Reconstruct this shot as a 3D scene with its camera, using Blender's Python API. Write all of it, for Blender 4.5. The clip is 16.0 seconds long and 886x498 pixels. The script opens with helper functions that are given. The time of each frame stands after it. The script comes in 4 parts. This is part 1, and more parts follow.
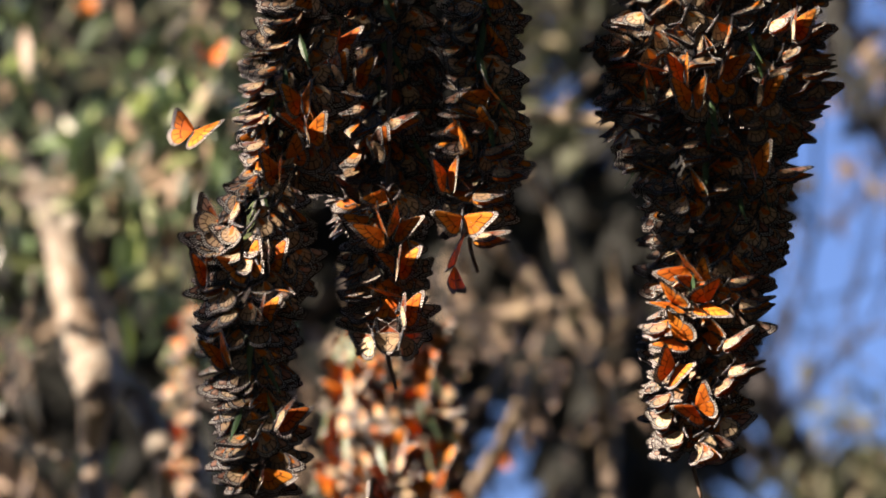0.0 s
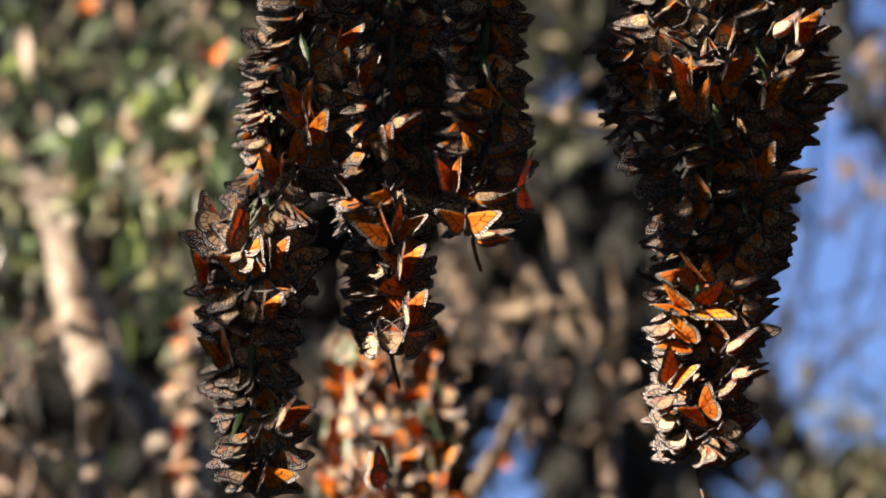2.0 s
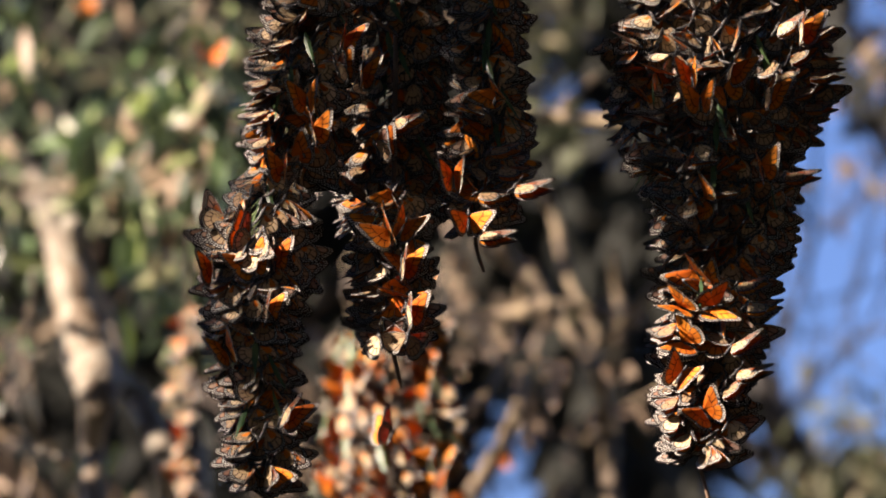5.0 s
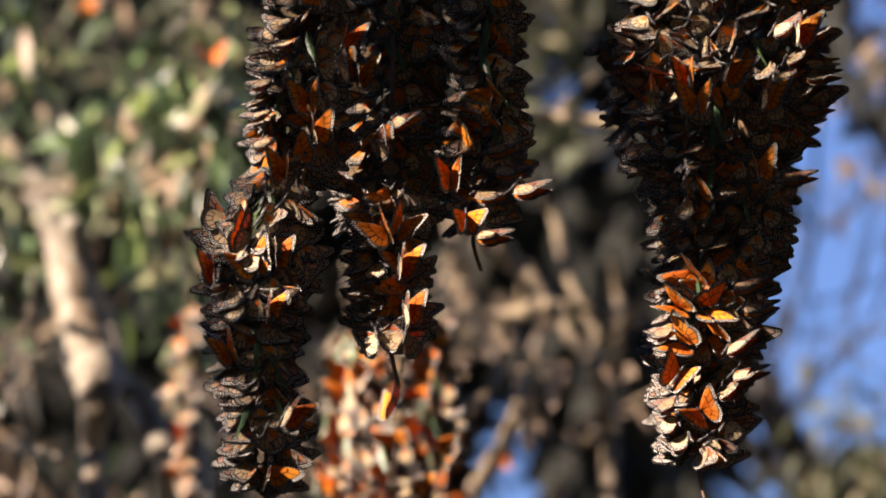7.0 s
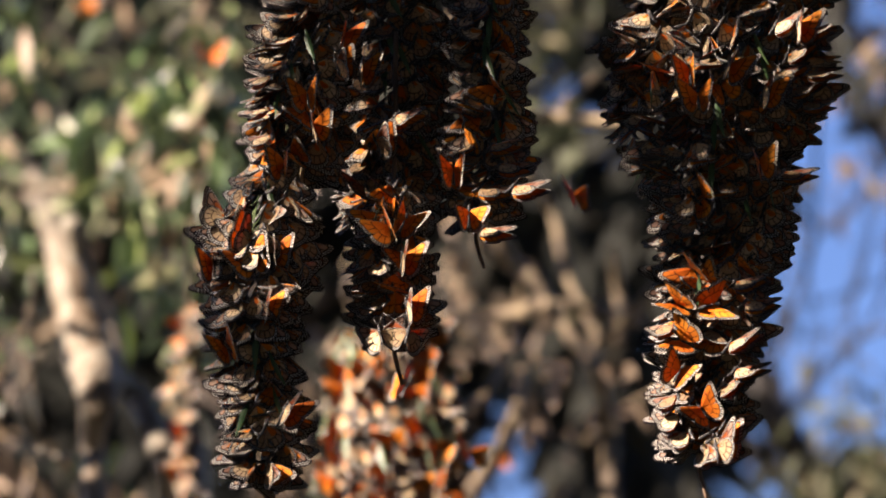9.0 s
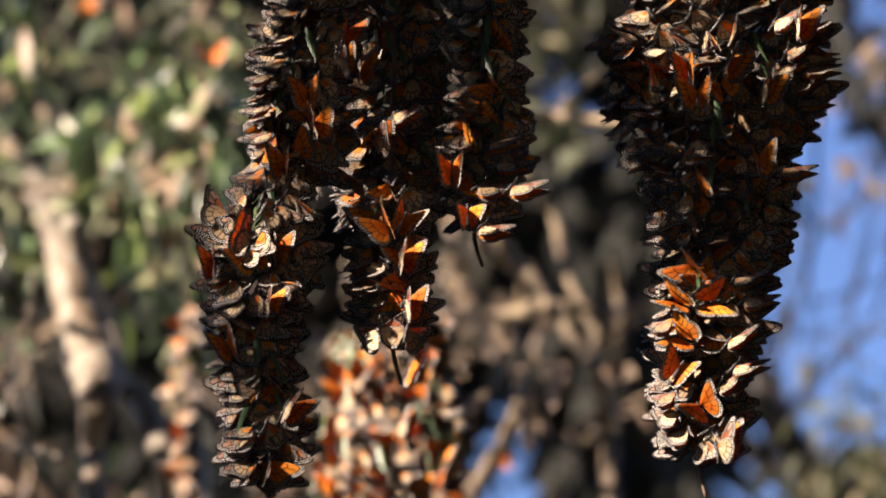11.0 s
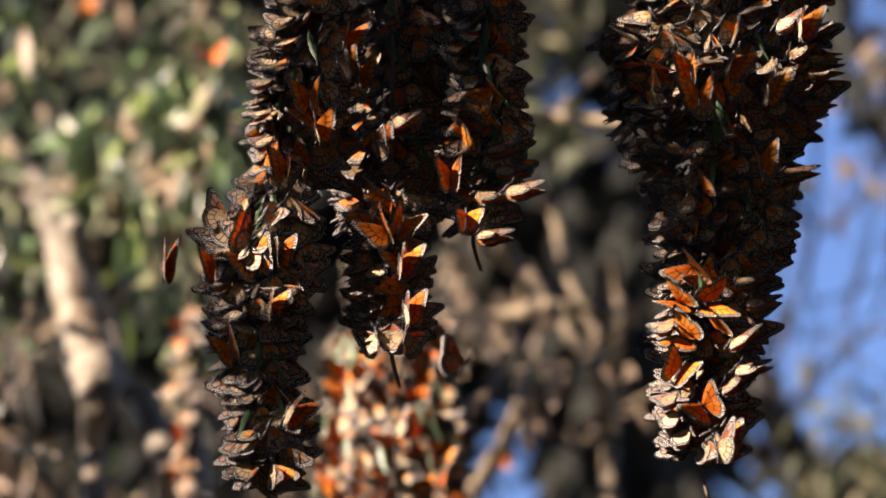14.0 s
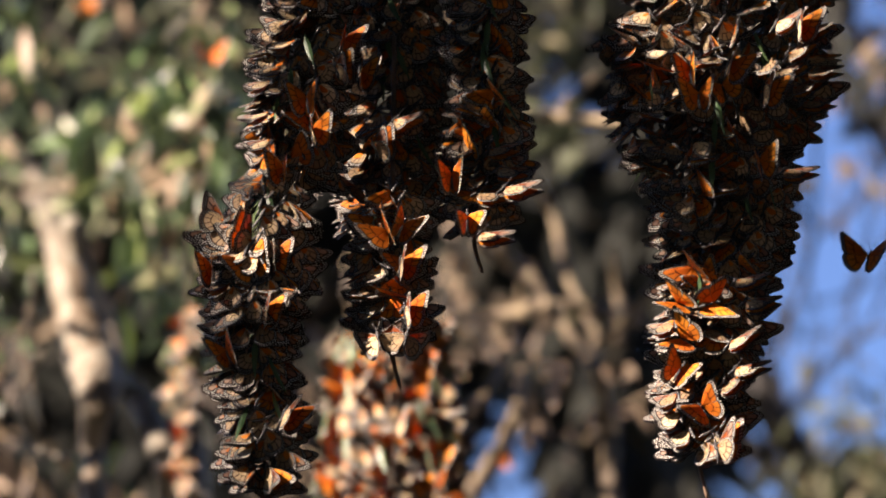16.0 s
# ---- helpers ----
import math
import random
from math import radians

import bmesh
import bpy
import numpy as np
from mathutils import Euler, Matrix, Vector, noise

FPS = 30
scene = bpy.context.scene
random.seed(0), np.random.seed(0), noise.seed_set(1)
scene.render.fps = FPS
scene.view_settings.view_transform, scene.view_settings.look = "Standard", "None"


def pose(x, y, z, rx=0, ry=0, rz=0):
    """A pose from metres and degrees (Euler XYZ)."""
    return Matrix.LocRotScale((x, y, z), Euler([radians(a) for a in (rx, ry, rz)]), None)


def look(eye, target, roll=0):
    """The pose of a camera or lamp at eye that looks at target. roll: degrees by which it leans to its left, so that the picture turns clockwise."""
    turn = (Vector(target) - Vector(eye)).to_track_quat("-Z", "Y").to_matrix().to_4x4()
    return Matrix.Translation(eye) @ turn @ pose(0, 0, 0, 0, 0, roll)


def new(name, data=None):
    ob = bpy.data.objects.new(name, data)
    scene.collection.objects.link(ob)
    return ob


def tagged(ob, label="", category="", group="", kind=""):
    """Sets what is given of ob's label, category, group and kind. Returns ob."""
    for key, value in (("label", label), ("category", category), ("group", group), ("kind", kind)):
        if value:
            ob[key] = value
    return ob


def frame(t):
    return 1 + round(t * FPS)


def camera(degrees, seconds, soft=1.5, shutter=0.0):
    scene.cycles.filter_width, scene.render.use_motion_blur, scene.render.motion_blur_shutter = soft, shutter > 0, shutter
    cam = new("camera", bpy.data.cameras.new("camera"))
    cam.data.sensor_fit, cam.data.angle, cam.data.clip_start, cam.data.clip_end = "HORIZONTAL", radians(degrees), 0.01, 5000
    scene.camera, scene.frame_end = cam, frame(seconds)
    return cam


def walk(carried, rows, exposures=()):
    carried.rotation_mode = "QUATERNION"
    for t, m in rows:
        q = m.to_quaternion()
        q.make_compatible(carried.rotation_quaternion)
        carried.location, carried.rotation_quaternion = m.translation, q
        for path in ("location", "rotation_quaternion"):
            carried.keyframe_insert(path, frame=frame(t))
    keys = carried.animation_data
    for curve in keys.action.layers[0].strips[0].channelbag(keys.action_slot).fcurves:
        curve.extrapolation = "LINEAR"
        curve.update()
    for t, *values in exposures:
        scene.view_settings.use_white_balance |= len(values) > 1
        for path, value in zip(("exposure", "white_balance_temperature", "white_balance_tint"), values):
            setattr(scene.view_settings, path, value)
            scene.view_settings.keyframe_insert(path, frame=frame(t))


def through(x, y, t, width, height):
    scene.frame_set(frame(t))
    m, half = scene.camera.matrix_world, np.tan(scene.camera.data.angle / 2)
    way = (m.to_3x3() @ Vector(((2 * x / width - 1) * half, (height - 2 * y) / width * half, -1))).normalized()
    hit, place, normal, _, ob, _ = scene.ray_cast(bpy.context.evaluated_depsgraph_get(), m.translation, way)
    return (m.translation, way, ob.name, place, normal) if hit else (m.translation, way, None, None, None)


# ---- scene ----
cam = camera(10, 16.0, soft=1.9)
EYE, TILT = Vector((0, 0, 1.6)), radians(14)
AHEAD = Vector((0, math.cos(TILT), math.sin(TILT)))
UP = Vector((0, -math.sin(TILT), math.cos(TILT)))
STAND = look(EYE, EYE + AHEAD)
# a long lens, wide open, set on the clusters
cam.data.dof.use_dof = True
cam.data.dof.focus_distance = 7.25
cam.data.dof.aperture_fstop = 4.2
walk(cam, [(0, STAND), (16, STAND)], exposures=[(0, 2.1, 6650, 33), (16, 2.1, 6650, 33)])

# ---- world and sun ----
SUN = Vector((-0.79, -0.37, 0.49)).normalized()
world = bpy.data.worlds.new("sky")
scene.world = world
world.use_nodes = True
sky = world.node_tree.nodes.new("ShaderNodeTexSky")
sky.sky_type, sky.sun_disc = "NISHITA", False
sky.sun_elevation, sky.sun_rotation = math.asin(SUN.z), math.atan2(SUN.x, SUN.y)
sky.air_density, sky.dust_density, sky.ozone_density = 1.0, 0.0, 8.0
back = world.node_tree.nodes["Background"]
back.inputs["Strength"].default_value = 0.038
world.node_tree.links.new(sky.outputs[0], back.inputs["Color"])
lamp = bpy.data.lights.new("sun", "SUN")
lamp.energy, lamp.angle, lamp.color = 5.0, radians(0.5), (1.0, 0.92, 0.70)
new("sun", lamp).matrix_world = look(SUN * 30, (0, 0, 0))

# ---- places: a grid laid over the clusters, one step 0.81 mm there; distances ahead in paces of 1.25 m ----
FOCAL = 784 / math.tan(radians(5))
Y0 = 5.63
PACE = 1.25
STEP = PACE * 5.8 / FOCAL


def spot(a, b, y=Y0):
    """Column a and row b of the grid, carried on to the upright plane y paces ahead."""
    p, q = (a - 784) / FOCAL, (b - 441) / FOCAL
    way = AHEAD + Vector((p, 0, 0)) - UP * q
    return EYE + way * (y * PACE / way.y)


# ---- materials ----
class Mat:
    def __init__(self, name):
        self.m = bpy.data.materials.new(name)
        self.m.use_nodes = True
        self.t = self.m.node_tree
        self.out = self.t.nodes["Material Output"]
        self.p = self.t.nodes["Principled BSDF"]

    def node(self, kind, **values):
        n = self.t.nodes.new(kind)
        for k, v in values.items():
            n.inputs[k.replace("_", " ")].default_value = v
        return n

    def link(self, a, b):
        self.t.links.new(a, b)

    def math(self, op, a, b=0.0, clamp=False):
        n = self.t.nodes.new("ShaderNodeMath")
        n.operation, n.use_clamp = op, clamp
        for i, v in enumerate((a, b)):
            if isinstance(v, (int, float)):
                n.inputs[i].default_value = v
            else:
                self.link(v, n.inputs[i])
        return n.outputs[0]

    def step(self, v, low, high):
        n = self.t.nodes.new("ShaderNodeMapRange")
        n.interpolation_type = "SMOOTHSTEP"
        n.inputs["From Min"].default_value, n.inputs["From Max"].default_value = low, high
        self.link(v, n.inputs["Value"])
        return n.outputs[0]

    def mix(self, f, a, b, blend="MIX"):
        n = self.t.nodes.new("ShaderNodeMix")
        n.data_type, n.blend_type = "RGBA", blend
        for sock, v in ((n.inputs[0], f), (n.inputs[6], a), (n.inputs[7], b)):
            if isinstance(v, (int, float)):
                sock.default_value = v
            elif isinstance(v, tuple):
                sock.default_value = (*v, 1)
            else:
                self.link(v, sock)
        return n.outputs[2]

    def noise(self, scale, detail=4, coord="Object"):
        c = self.t.nodes.new("ShaderNodeTexCoord")
        n = self.node("ShaderNodeTexNoise", Scale=scale, Detail=detail)
        self.link(c.outputs[coord], n.inputs["Vector"])
        return n.outputs["Fac"]

    def ramp(self, v, stops):
        n = self.t.nodes.new("ShaderNodeValToRGB")
        e = n.color_ramp.elements
        while len(e) < len(stops):
            e.new(0.5)
        for s, (pos, col) in zip(e, stops):
            s.position, s.color = pos, (*col, 1)
        self.link(v, n.inputs[0])
        return n.outputs[0]

    def bump(self, v, distance, strength=0.5):
        n = self.node("ShaderNodeBump", Strength=strength, Distance=distance)
        self.link(v, n.inputs["Height"])
        self.link(n.outputs[0], self.p.inputs["Normal"])

    def finish(self, colour, rough, through=0.0, tint=None, specular=0.5):
        self.link(colour, self.p.inputs["Base Color"])
        self.p.inputs["Roughness"].default_value = rough
        self.p.inputs["Specular IOR Level"].default_value = specular
        if through:
            n, s = self.node("ShaderNodeBsdfTranslucent"), self.t.nodes.new("ShaderNodeMixShader")
            self.link(tint or colour, n.inputs["Color"])
            s.inputs[0].default_value = through
            self.link(self.p.outputs[0], s.inputs[1])
            self.link(n.outputs[0], s.inputs[2])
            self.link(s.outputs[0], self.out.inputs["Surface"])
        return self.m


def wing_material(name, membrane, tip, tip_from, cells, vein, border, ruddy):
    """Scaled wing skin: coloured cells between dark veins, a dark rim with two rows of pale spots."""
    m = Mat(name)
    uv = m.t.nodes.new("ShaderNodeUVMap")
    sep = m.t.nodes.new("ShaderNodeSeparateXYZ")
    m.link(uv.outputs[0], sep.inputs[0])
    u, v = sep.outputs[0], sep.outputs[1]
    wob = m.math("MULTIPLY", m.math("SUBTRACT", m.noise(90, 2), 0.5), 0.5)
    # veins fan out from the end of the long cell in the middle of the wing
    k = m.math("ADD", m.math("MULTIPLY", u, cells), wob)
    off = m.math("SUBTRACT", 0.5, m.math("ABSOLUTE", m.math("SUBTRACT", m.math("FRACT", k), 0.5)))
    near = m.math("MULTIPLY", off, m.math("ADD", m.math("MULTIPLY", v, 0.75), 0.25))
    veins = m.math("SUBTRACT", 1.0, m.step(near, vein * 0.7, vein * 1.3))
    aside = m.math("ABSOLUTE", m.math("SUBTRACT", u, 0.5))
    inside = m.math("MULTIPLY", m.math("LESS_THAN", aside, 0.17), m.math("LESS_THAN", v, 0.5))
    veins = m.math("MULTIPLY", veins, m.math("SUBTRACT", 1.0, inside))
    bar = m.math("ABSOLUTE", m.math("SUBTRACT", v, m.math("ADD", 0.5, m.math("MULTIPLY", wob, 0.2))))
    bars = m.math("MULTIPLY", m.math("SUBTRACT", 1.0, m.step(bar, 0.01, 0.028)), m.math("LESS_THAN", aside, 0.19))
    rim = m.step(m.math("ADD", v, m.math("MULTIPLY", wob, 0.1)), border - 0.025, border + 0.025)
    front = m.math("MULTIPLY", m.math("SUBTRACT", 1.0, m.step(u, 0.025, 0.05)), 0.9)
    dark = m.math("MAXIMUM", m.math("MAXIMUM", m.math("MAXIMUM", veins, bars), rim), front)
    k2 = m.math("SUBTRACT", m.math("FRACT", m.math("MULTIPLY", u, cells * 3.0)), 0.5)
    row = m.math("ABSOLUTE", m.math("SUBTRACT", m.math("ABSOLUTE", m.math("SUBTRACT", v, (border + 1) / 2 + 0.005)), 0.036))
    spot_d = m.math("ADD", m.math("MULTIPLY", m.math("MULTIPLY", k2, k2), 9.0), m.math("MULTIPLY", m.math("MULTIPLY", row, row), 2300.0))
    dotted = m.math("MULTIPLY", m.math("SUBTRACT", 1.0, m.step(spot_d, 0.55, 1.15)), rim)
    info = m.t.nodes.new("ShaderNodeObjectInfo")
    piece = m.t.nodes.new("ShaderNodeNewGeometry")
    chance = m.math("FRACT", m.math("ADD", info.outputs["Random"], piece.outputs["Random Per Island"]))
    base = m.mix(m.step(v, tip_from, tip_from + 0.3), membrane, tip)
    base = m.mix(m.math("MULTIPLY", chance, 0.9), base, m.mix(1.0, base, ruddy, "MULTIPLY"))
    base = m.mix(m.math("MULTIPLY", m.step(m.noise(420, 3), 0.3, 0.7), 0.3), base, m.mix(1.0, base, (0.6, 0.5, 0.45), "MULTIPLY"))
    col = m.mix(dark, base, (0.010, 0.007, 0.007))
    col = m.mix(dotted, col, (0.76, 0.72, 0.64))
    m.bump(dark, 0.0003, 0.4)
    # light that passes both skins comes out red
    glow = m.mix(dark, (0.62, 0.13, 0.02), (0.03, 0.012, 0.01))
    return m.finish(col, 0.6, 0.27, tint=glow, specular=0.12)


ORANGE_TOP = wing_material("orange_wing_scales", (0.78, 0.23, 0.014), (0.84, 0.32, 0.03), 0.45, 8.0, 0.05, 0.82, (0.62, 0.36, 0.45))
ORANGE_UNDER = wing_material("buff_tipped_orange_wing_scales", (0.34, 0.085, 0.016), (0.36, 0.29, 0.22), 0.38, 8.0, 0.08, 0.78, (0.5, 0.4, 0.42))
CREAM_UNDER = wing_material("cream_wing_scales", (0.68, 0.54, 0.31), (0.64, 0.53, 0.35), 0.45, 9.0, 0.065, 0.79, (0.28, 0.23, 0.20))


def body_material():
    m = Mat("black_insect_fur")
    col = m.mix(m.step(m.noise(700, 1), 0.62, 0.68), (0.012, 0.011, 0.012), (0.5, 0.48, 0.45))
    m.bump(m.noise(2500, 2), 0.0002)
    return m.finish(col, 0.7)


def bark_material(name, dark, pale, strip):
    """Smooth gum bark with peeling strips."""
    m = Mat(name)
    c = m.t.nodes.new("ShaderNodeTexCoord")
    s = m.node("ShaderNodeMapping", Scale=(14, 14, 2.6))
    n = m.node("ShaderNodeTexNoise", Scale=2.2, Detail=6)
    m.link(c.outputs["Object"], s.inputs[0])
    m.link(s.outputs[0], n.inputs["Vector"])
    col = m.ramp(n.outputs["Fac"], [(0.36, dark), (0.46, strip), (0.56, pale), (0.8, pale)])
    col = m.mix(m.math("MULTIPLY", m.noise(60, 3), 0.5), col, m.mix(1.0, col, dark, "MULTIPLY"))
    m.bump(m.math("ADD", n.outputs["Fac"], m.math("MULTIPLY", m.noise(120, 3), 0.3)), 0.01)
    return m.finish(col, 0.75)


def leaf_material(name, stops, rough=0.4, through=0.25, joined=True):
    m = Mat(name)
    if joined:
        r = m.t.nodes.new("ShaderNodeNewGeometry").outputs["Random Per Island"]
    else:
        r = m.t.nodes.new("ShaderNodeObjectInfo").outputs["Random"]
    col = m.ramp(r, stops)
    col = m.mix(m.math("MULTIPLY", m.noise(45, 4), 0.6), col, m.mix(1.0, col, (0.45, 0.42, 0.3), "MULTIPLY"))
    m.bump(m.noise(160, 2), 0.001, 0.3)
    return m.finish(col, rough, through)


def soil_material():
    m = Mat("leaf_litter_soil")
    col = m.ramp(m.noise(7, 8), [(0.25, (0.03, 0.02, 0.014)), (0.5, (0.08, 0.055, 0.035)), (0.75, (0.16, 0.11, 0.07))])
    col = m.mix(m.step(m.noise(0.4, 3), 0.45, 0.65), col, (0.09, 0.1, 0.04))
    m.bump(m.noise(30, 6), 0.03)
    return m.finish(col, 0.9)


FUR = body_material()
PALE_BARK = bark_material("pale_gum_bark", (0.10, 0.07, 0.04), (0.27, 0.25, 0.19), (0.18, 0.135, 0.085))
BROWN_BARK = bark_material("brown_bark", (0.07, 0.048, 0.03), (0.26, 0.205, 0.12), (0.15, 0.11, 0.065))
# almost black: the shade on the slender tree is painted into its bark
DARK_BARK = bark_material("shade_toned_furrowed_bark", (0.008, 0.007, 0.005), (0.026, 0.021, 0.015), (0.014, 0.011, 0.008))
TWIG_BARK = bark_material("twig_bark", (0.04, 0.025, 0.015), (0.16, 0.10, 0.06), (0.09, 0.055, 0.035))
GREEN_LEAF = leaf_material("gum_leaf", [(0, (0.03, 0.075, 0.028)), (0.5, (0.05, 0.11, 0.045)), (1, (0.09, 0.15, 0.06))], joined=False)
FRESH_LEAF = leaf_material("pale_green_gum_leaf", [(0, (0.13, 0.22, 0.10)), (0.5, (0.20, 0.30, 0.17)), (1, (0.30, 0.38, 0.25))], joined=False)
GREY_LEAF = leaf_material("grey_green_gum_leaves", [
    (0.0, (0.025, 0.04, 0.018)), (0.45, (0.055, 0.09, 0.04)), (0.60, (0.15, 0.25, 0.10)), (0.68, (0.21, 0.29, 0.06)), (0.78, (0.27, 0.33, 0.17)), (0.88, (0.36, 0.26, 0.17)), (1.0, (0.46, 0.36, 0.26))])
DRY_LEAF = leaf_material("dry_gum_leaves", [
    (0.0, (0.025, 0.018, 0.012)), (0.45, (0.12, 0.083, 0.054)), (0.68, (0.25, 0.18, 0.11)), (0.9, (0.44, 0.33, 0.21)), (1.0, (0.10, 0.10, 0.05))], rough=0.6)
PALE_LEAF = leaf_material("bleached_dry_leaves", [(0.0, (0.34, 0.24, 0.16)), (0.5, (0.48, 0.36, 0.26)), (1.0, (0.56, 0.46, 0.34))], rough=0.6)
# near-black: the shade among these leaves is put into their colour
DARK_LEAF = leaf_material("shade_toned_leaves", [
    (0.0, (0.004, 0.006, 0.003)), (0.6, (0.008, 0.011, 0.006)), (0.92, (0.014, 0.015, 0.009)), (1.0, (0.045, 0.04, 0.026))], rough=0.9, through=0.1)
OLIVE_LEAF = leaf_material("olive_leaves", [(0.0, (0.03, 0.04, 0.015)), (0.6, (0.085, 0.10, 0.04)), (0.9, (0.15, 0.14, 0.075)), (1.0, (0.22, 0.17, 0.09))], rough=0.65)
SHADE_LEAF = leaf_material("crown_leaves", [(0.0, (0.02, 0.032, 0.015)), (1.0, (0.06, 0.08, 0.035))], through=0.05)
SOIL = soil_material()


# ---- mesh helpers ----
def mesh_of(name, verts, faces, *mats):
    me = bpy.data.meshes.new(name)
    me.from_pydata(verts, [], faces)
    for m in mats:
        me.materials.append(m)
    return me


def part(name, me, parent, label="", at=None):
    ob = new(name, me)
    ob.parent = parent
    if at is not None:
        ob.matrix_basis = at
    return tagged(ob, label)


def tube(name, pts, radii, mat, sides=8, rough=0.0, seed=1):
    """A bent, tapered and slightly lumpy limb through pts."""
    rnd = random.Random(seed)
    fine, rad = [], []
    n = len(pts)
    for i in range(n - 1):
        p0, p1, p2, p3 = (Vector(pts[max(0, min(n - 1, j))]) for j in (i - 1, i, i + 1, i + 2))
        for s in range(5):
            t = s / 5
            fine.append(0.5 * (2 * p1 + (p2 - p0) * t + (2 * p0 - 5 * p1 + 4 * p2 - p3) * t * t + (3 * p1 - p0 - 3 * p2 + p3) * t ** 3))
            rad.append(radii[i] * (1 - t) + radii[i + 1] * t)
    fine.append(Vector(pts[-1]))
    rad.append(radii[-1])
    verts, faces = [], []
    for i, (c, r) in enumerate(zip(fine, rad)):
        d = (fine[min(i + 1, len(fine) - 1)] - fine[max(i - 1, 0)]).normalized()
        side = d.cross(Vector((0.31, 0.9, 0.2))).normalized()
        over = side.cross(d)
        for k in range(sides):
            w = 2 * math.pi * k / sides
            verts.append(c + (side * math.cos(w) + over * math.sin(w)) * r * (1 + rough * rnd.uniform(-1, 1)))
    for i in range(len(fine) - 1):
        for k in range(sides):
            l = (k + 1) % sides
            faces.append((i * sides + k, i * sides + l, (i + 1) * sides + l, (i + 1) * sides + k))
    faces.append(tuple(range(sides))[::-1])
    faces.append(tuple(len(verts) - sides + k for k in range(sides)))
    me = mesh_of(name, verts, faces, mat)
    for p in me.polygons:
        p.use_smooth = True
    return me


def leaf_shape(length, width, bend):
    """One gum leaf along -z from its stalk, folded a little at the midrib."""
    verts = [(0, 0, 0)]
    for s, w in ((0.12, 0.35), (0.32, 1.0), (0.6, 0.85), (0.85, 0.35)):
        x, z = bend * s * s * length, -s * length
        verts += [(x - w * width / 2, 0.12 * w * width, z), (x, 0, z), (x + w * width / 2, 0.12 * w * width, z)]
    verts.append((bend * length, 0, -length))
    faces = [(0, 2, 1), (0, 3, 2)]
    for i in range(3):
        j = 1 + 3 * i
        faces += [(j, j + 1, j + 4, j + 3), (j + 1, j + 2, j + 5, j + 4)]
    faces += [(10, 11, 13), (11, 12, 13)]
    return verts, faces


def leaves(name, clumps, mat, length, width, seed, spread=35):
    """One mesh of many hanging leaves. clumps: centre, radius, count."""
    rnd = random.Random(seed)
    shapes = [leaf_shape(1, width / length, k) for k in (-0.25, -0.1, 0.12, 0.3)]
    verts, faces = [], []
    for centre, radius, count in clumps:
        for _ in range(count):
            while True:
                q = Vector((rnd.uniform(-1, 1), rnd.uniform(-1, 1), rnd.uniform(-1, 1)))
                if q.length < 1:
                    break
            at = Vector(centre) + Vector((q.x * radius[0], q.y * radius[1], q.z * radius[2]))
            turn = Euler((radians(rnd.gauss(0, spread)), radians(rnd.gauss(0, spread)), rnd.uniform(0, 6.28))).to_matrix()
            size = length * rnd.uniform(0.6, 1.25)
            vs, fs = rnd.choice(shapes)
            n = len(verts)
            verts += [at + turn @ (Vector(v) * size) for v in vs]
            faces += [tuple(n + i for i in f) for f in fs]
    return mesh_of(name, verts, faces, mat)


# ---- ground ----
def build_ground():
    n, verts, faces = 60, [], []
    for i in range(n + 1):
        for j in range(n + 1):
            x, y = ((i / n * 2 - 1) ** 3) * 900, ((j / n * 2 - 1) ** 3) * 900 + 10
            verts.append((x, y, 0.12 * noise.noise(Vector((x * 0.3, y * 0.3, 0))) * min(1, abs(y - 1) * 0.3)))
    for i in range(n):
        for j in range(n):
            k = i * (n + 1) + j
            faces.append((k, k + n + 1, k + n + 2, k + 1))
    tagged(new("ground", mesh_of("ground", verts, faces, SOIL)), "brown grove floor of soil and leaf litter", "ground", kind="structure")


build_ground()


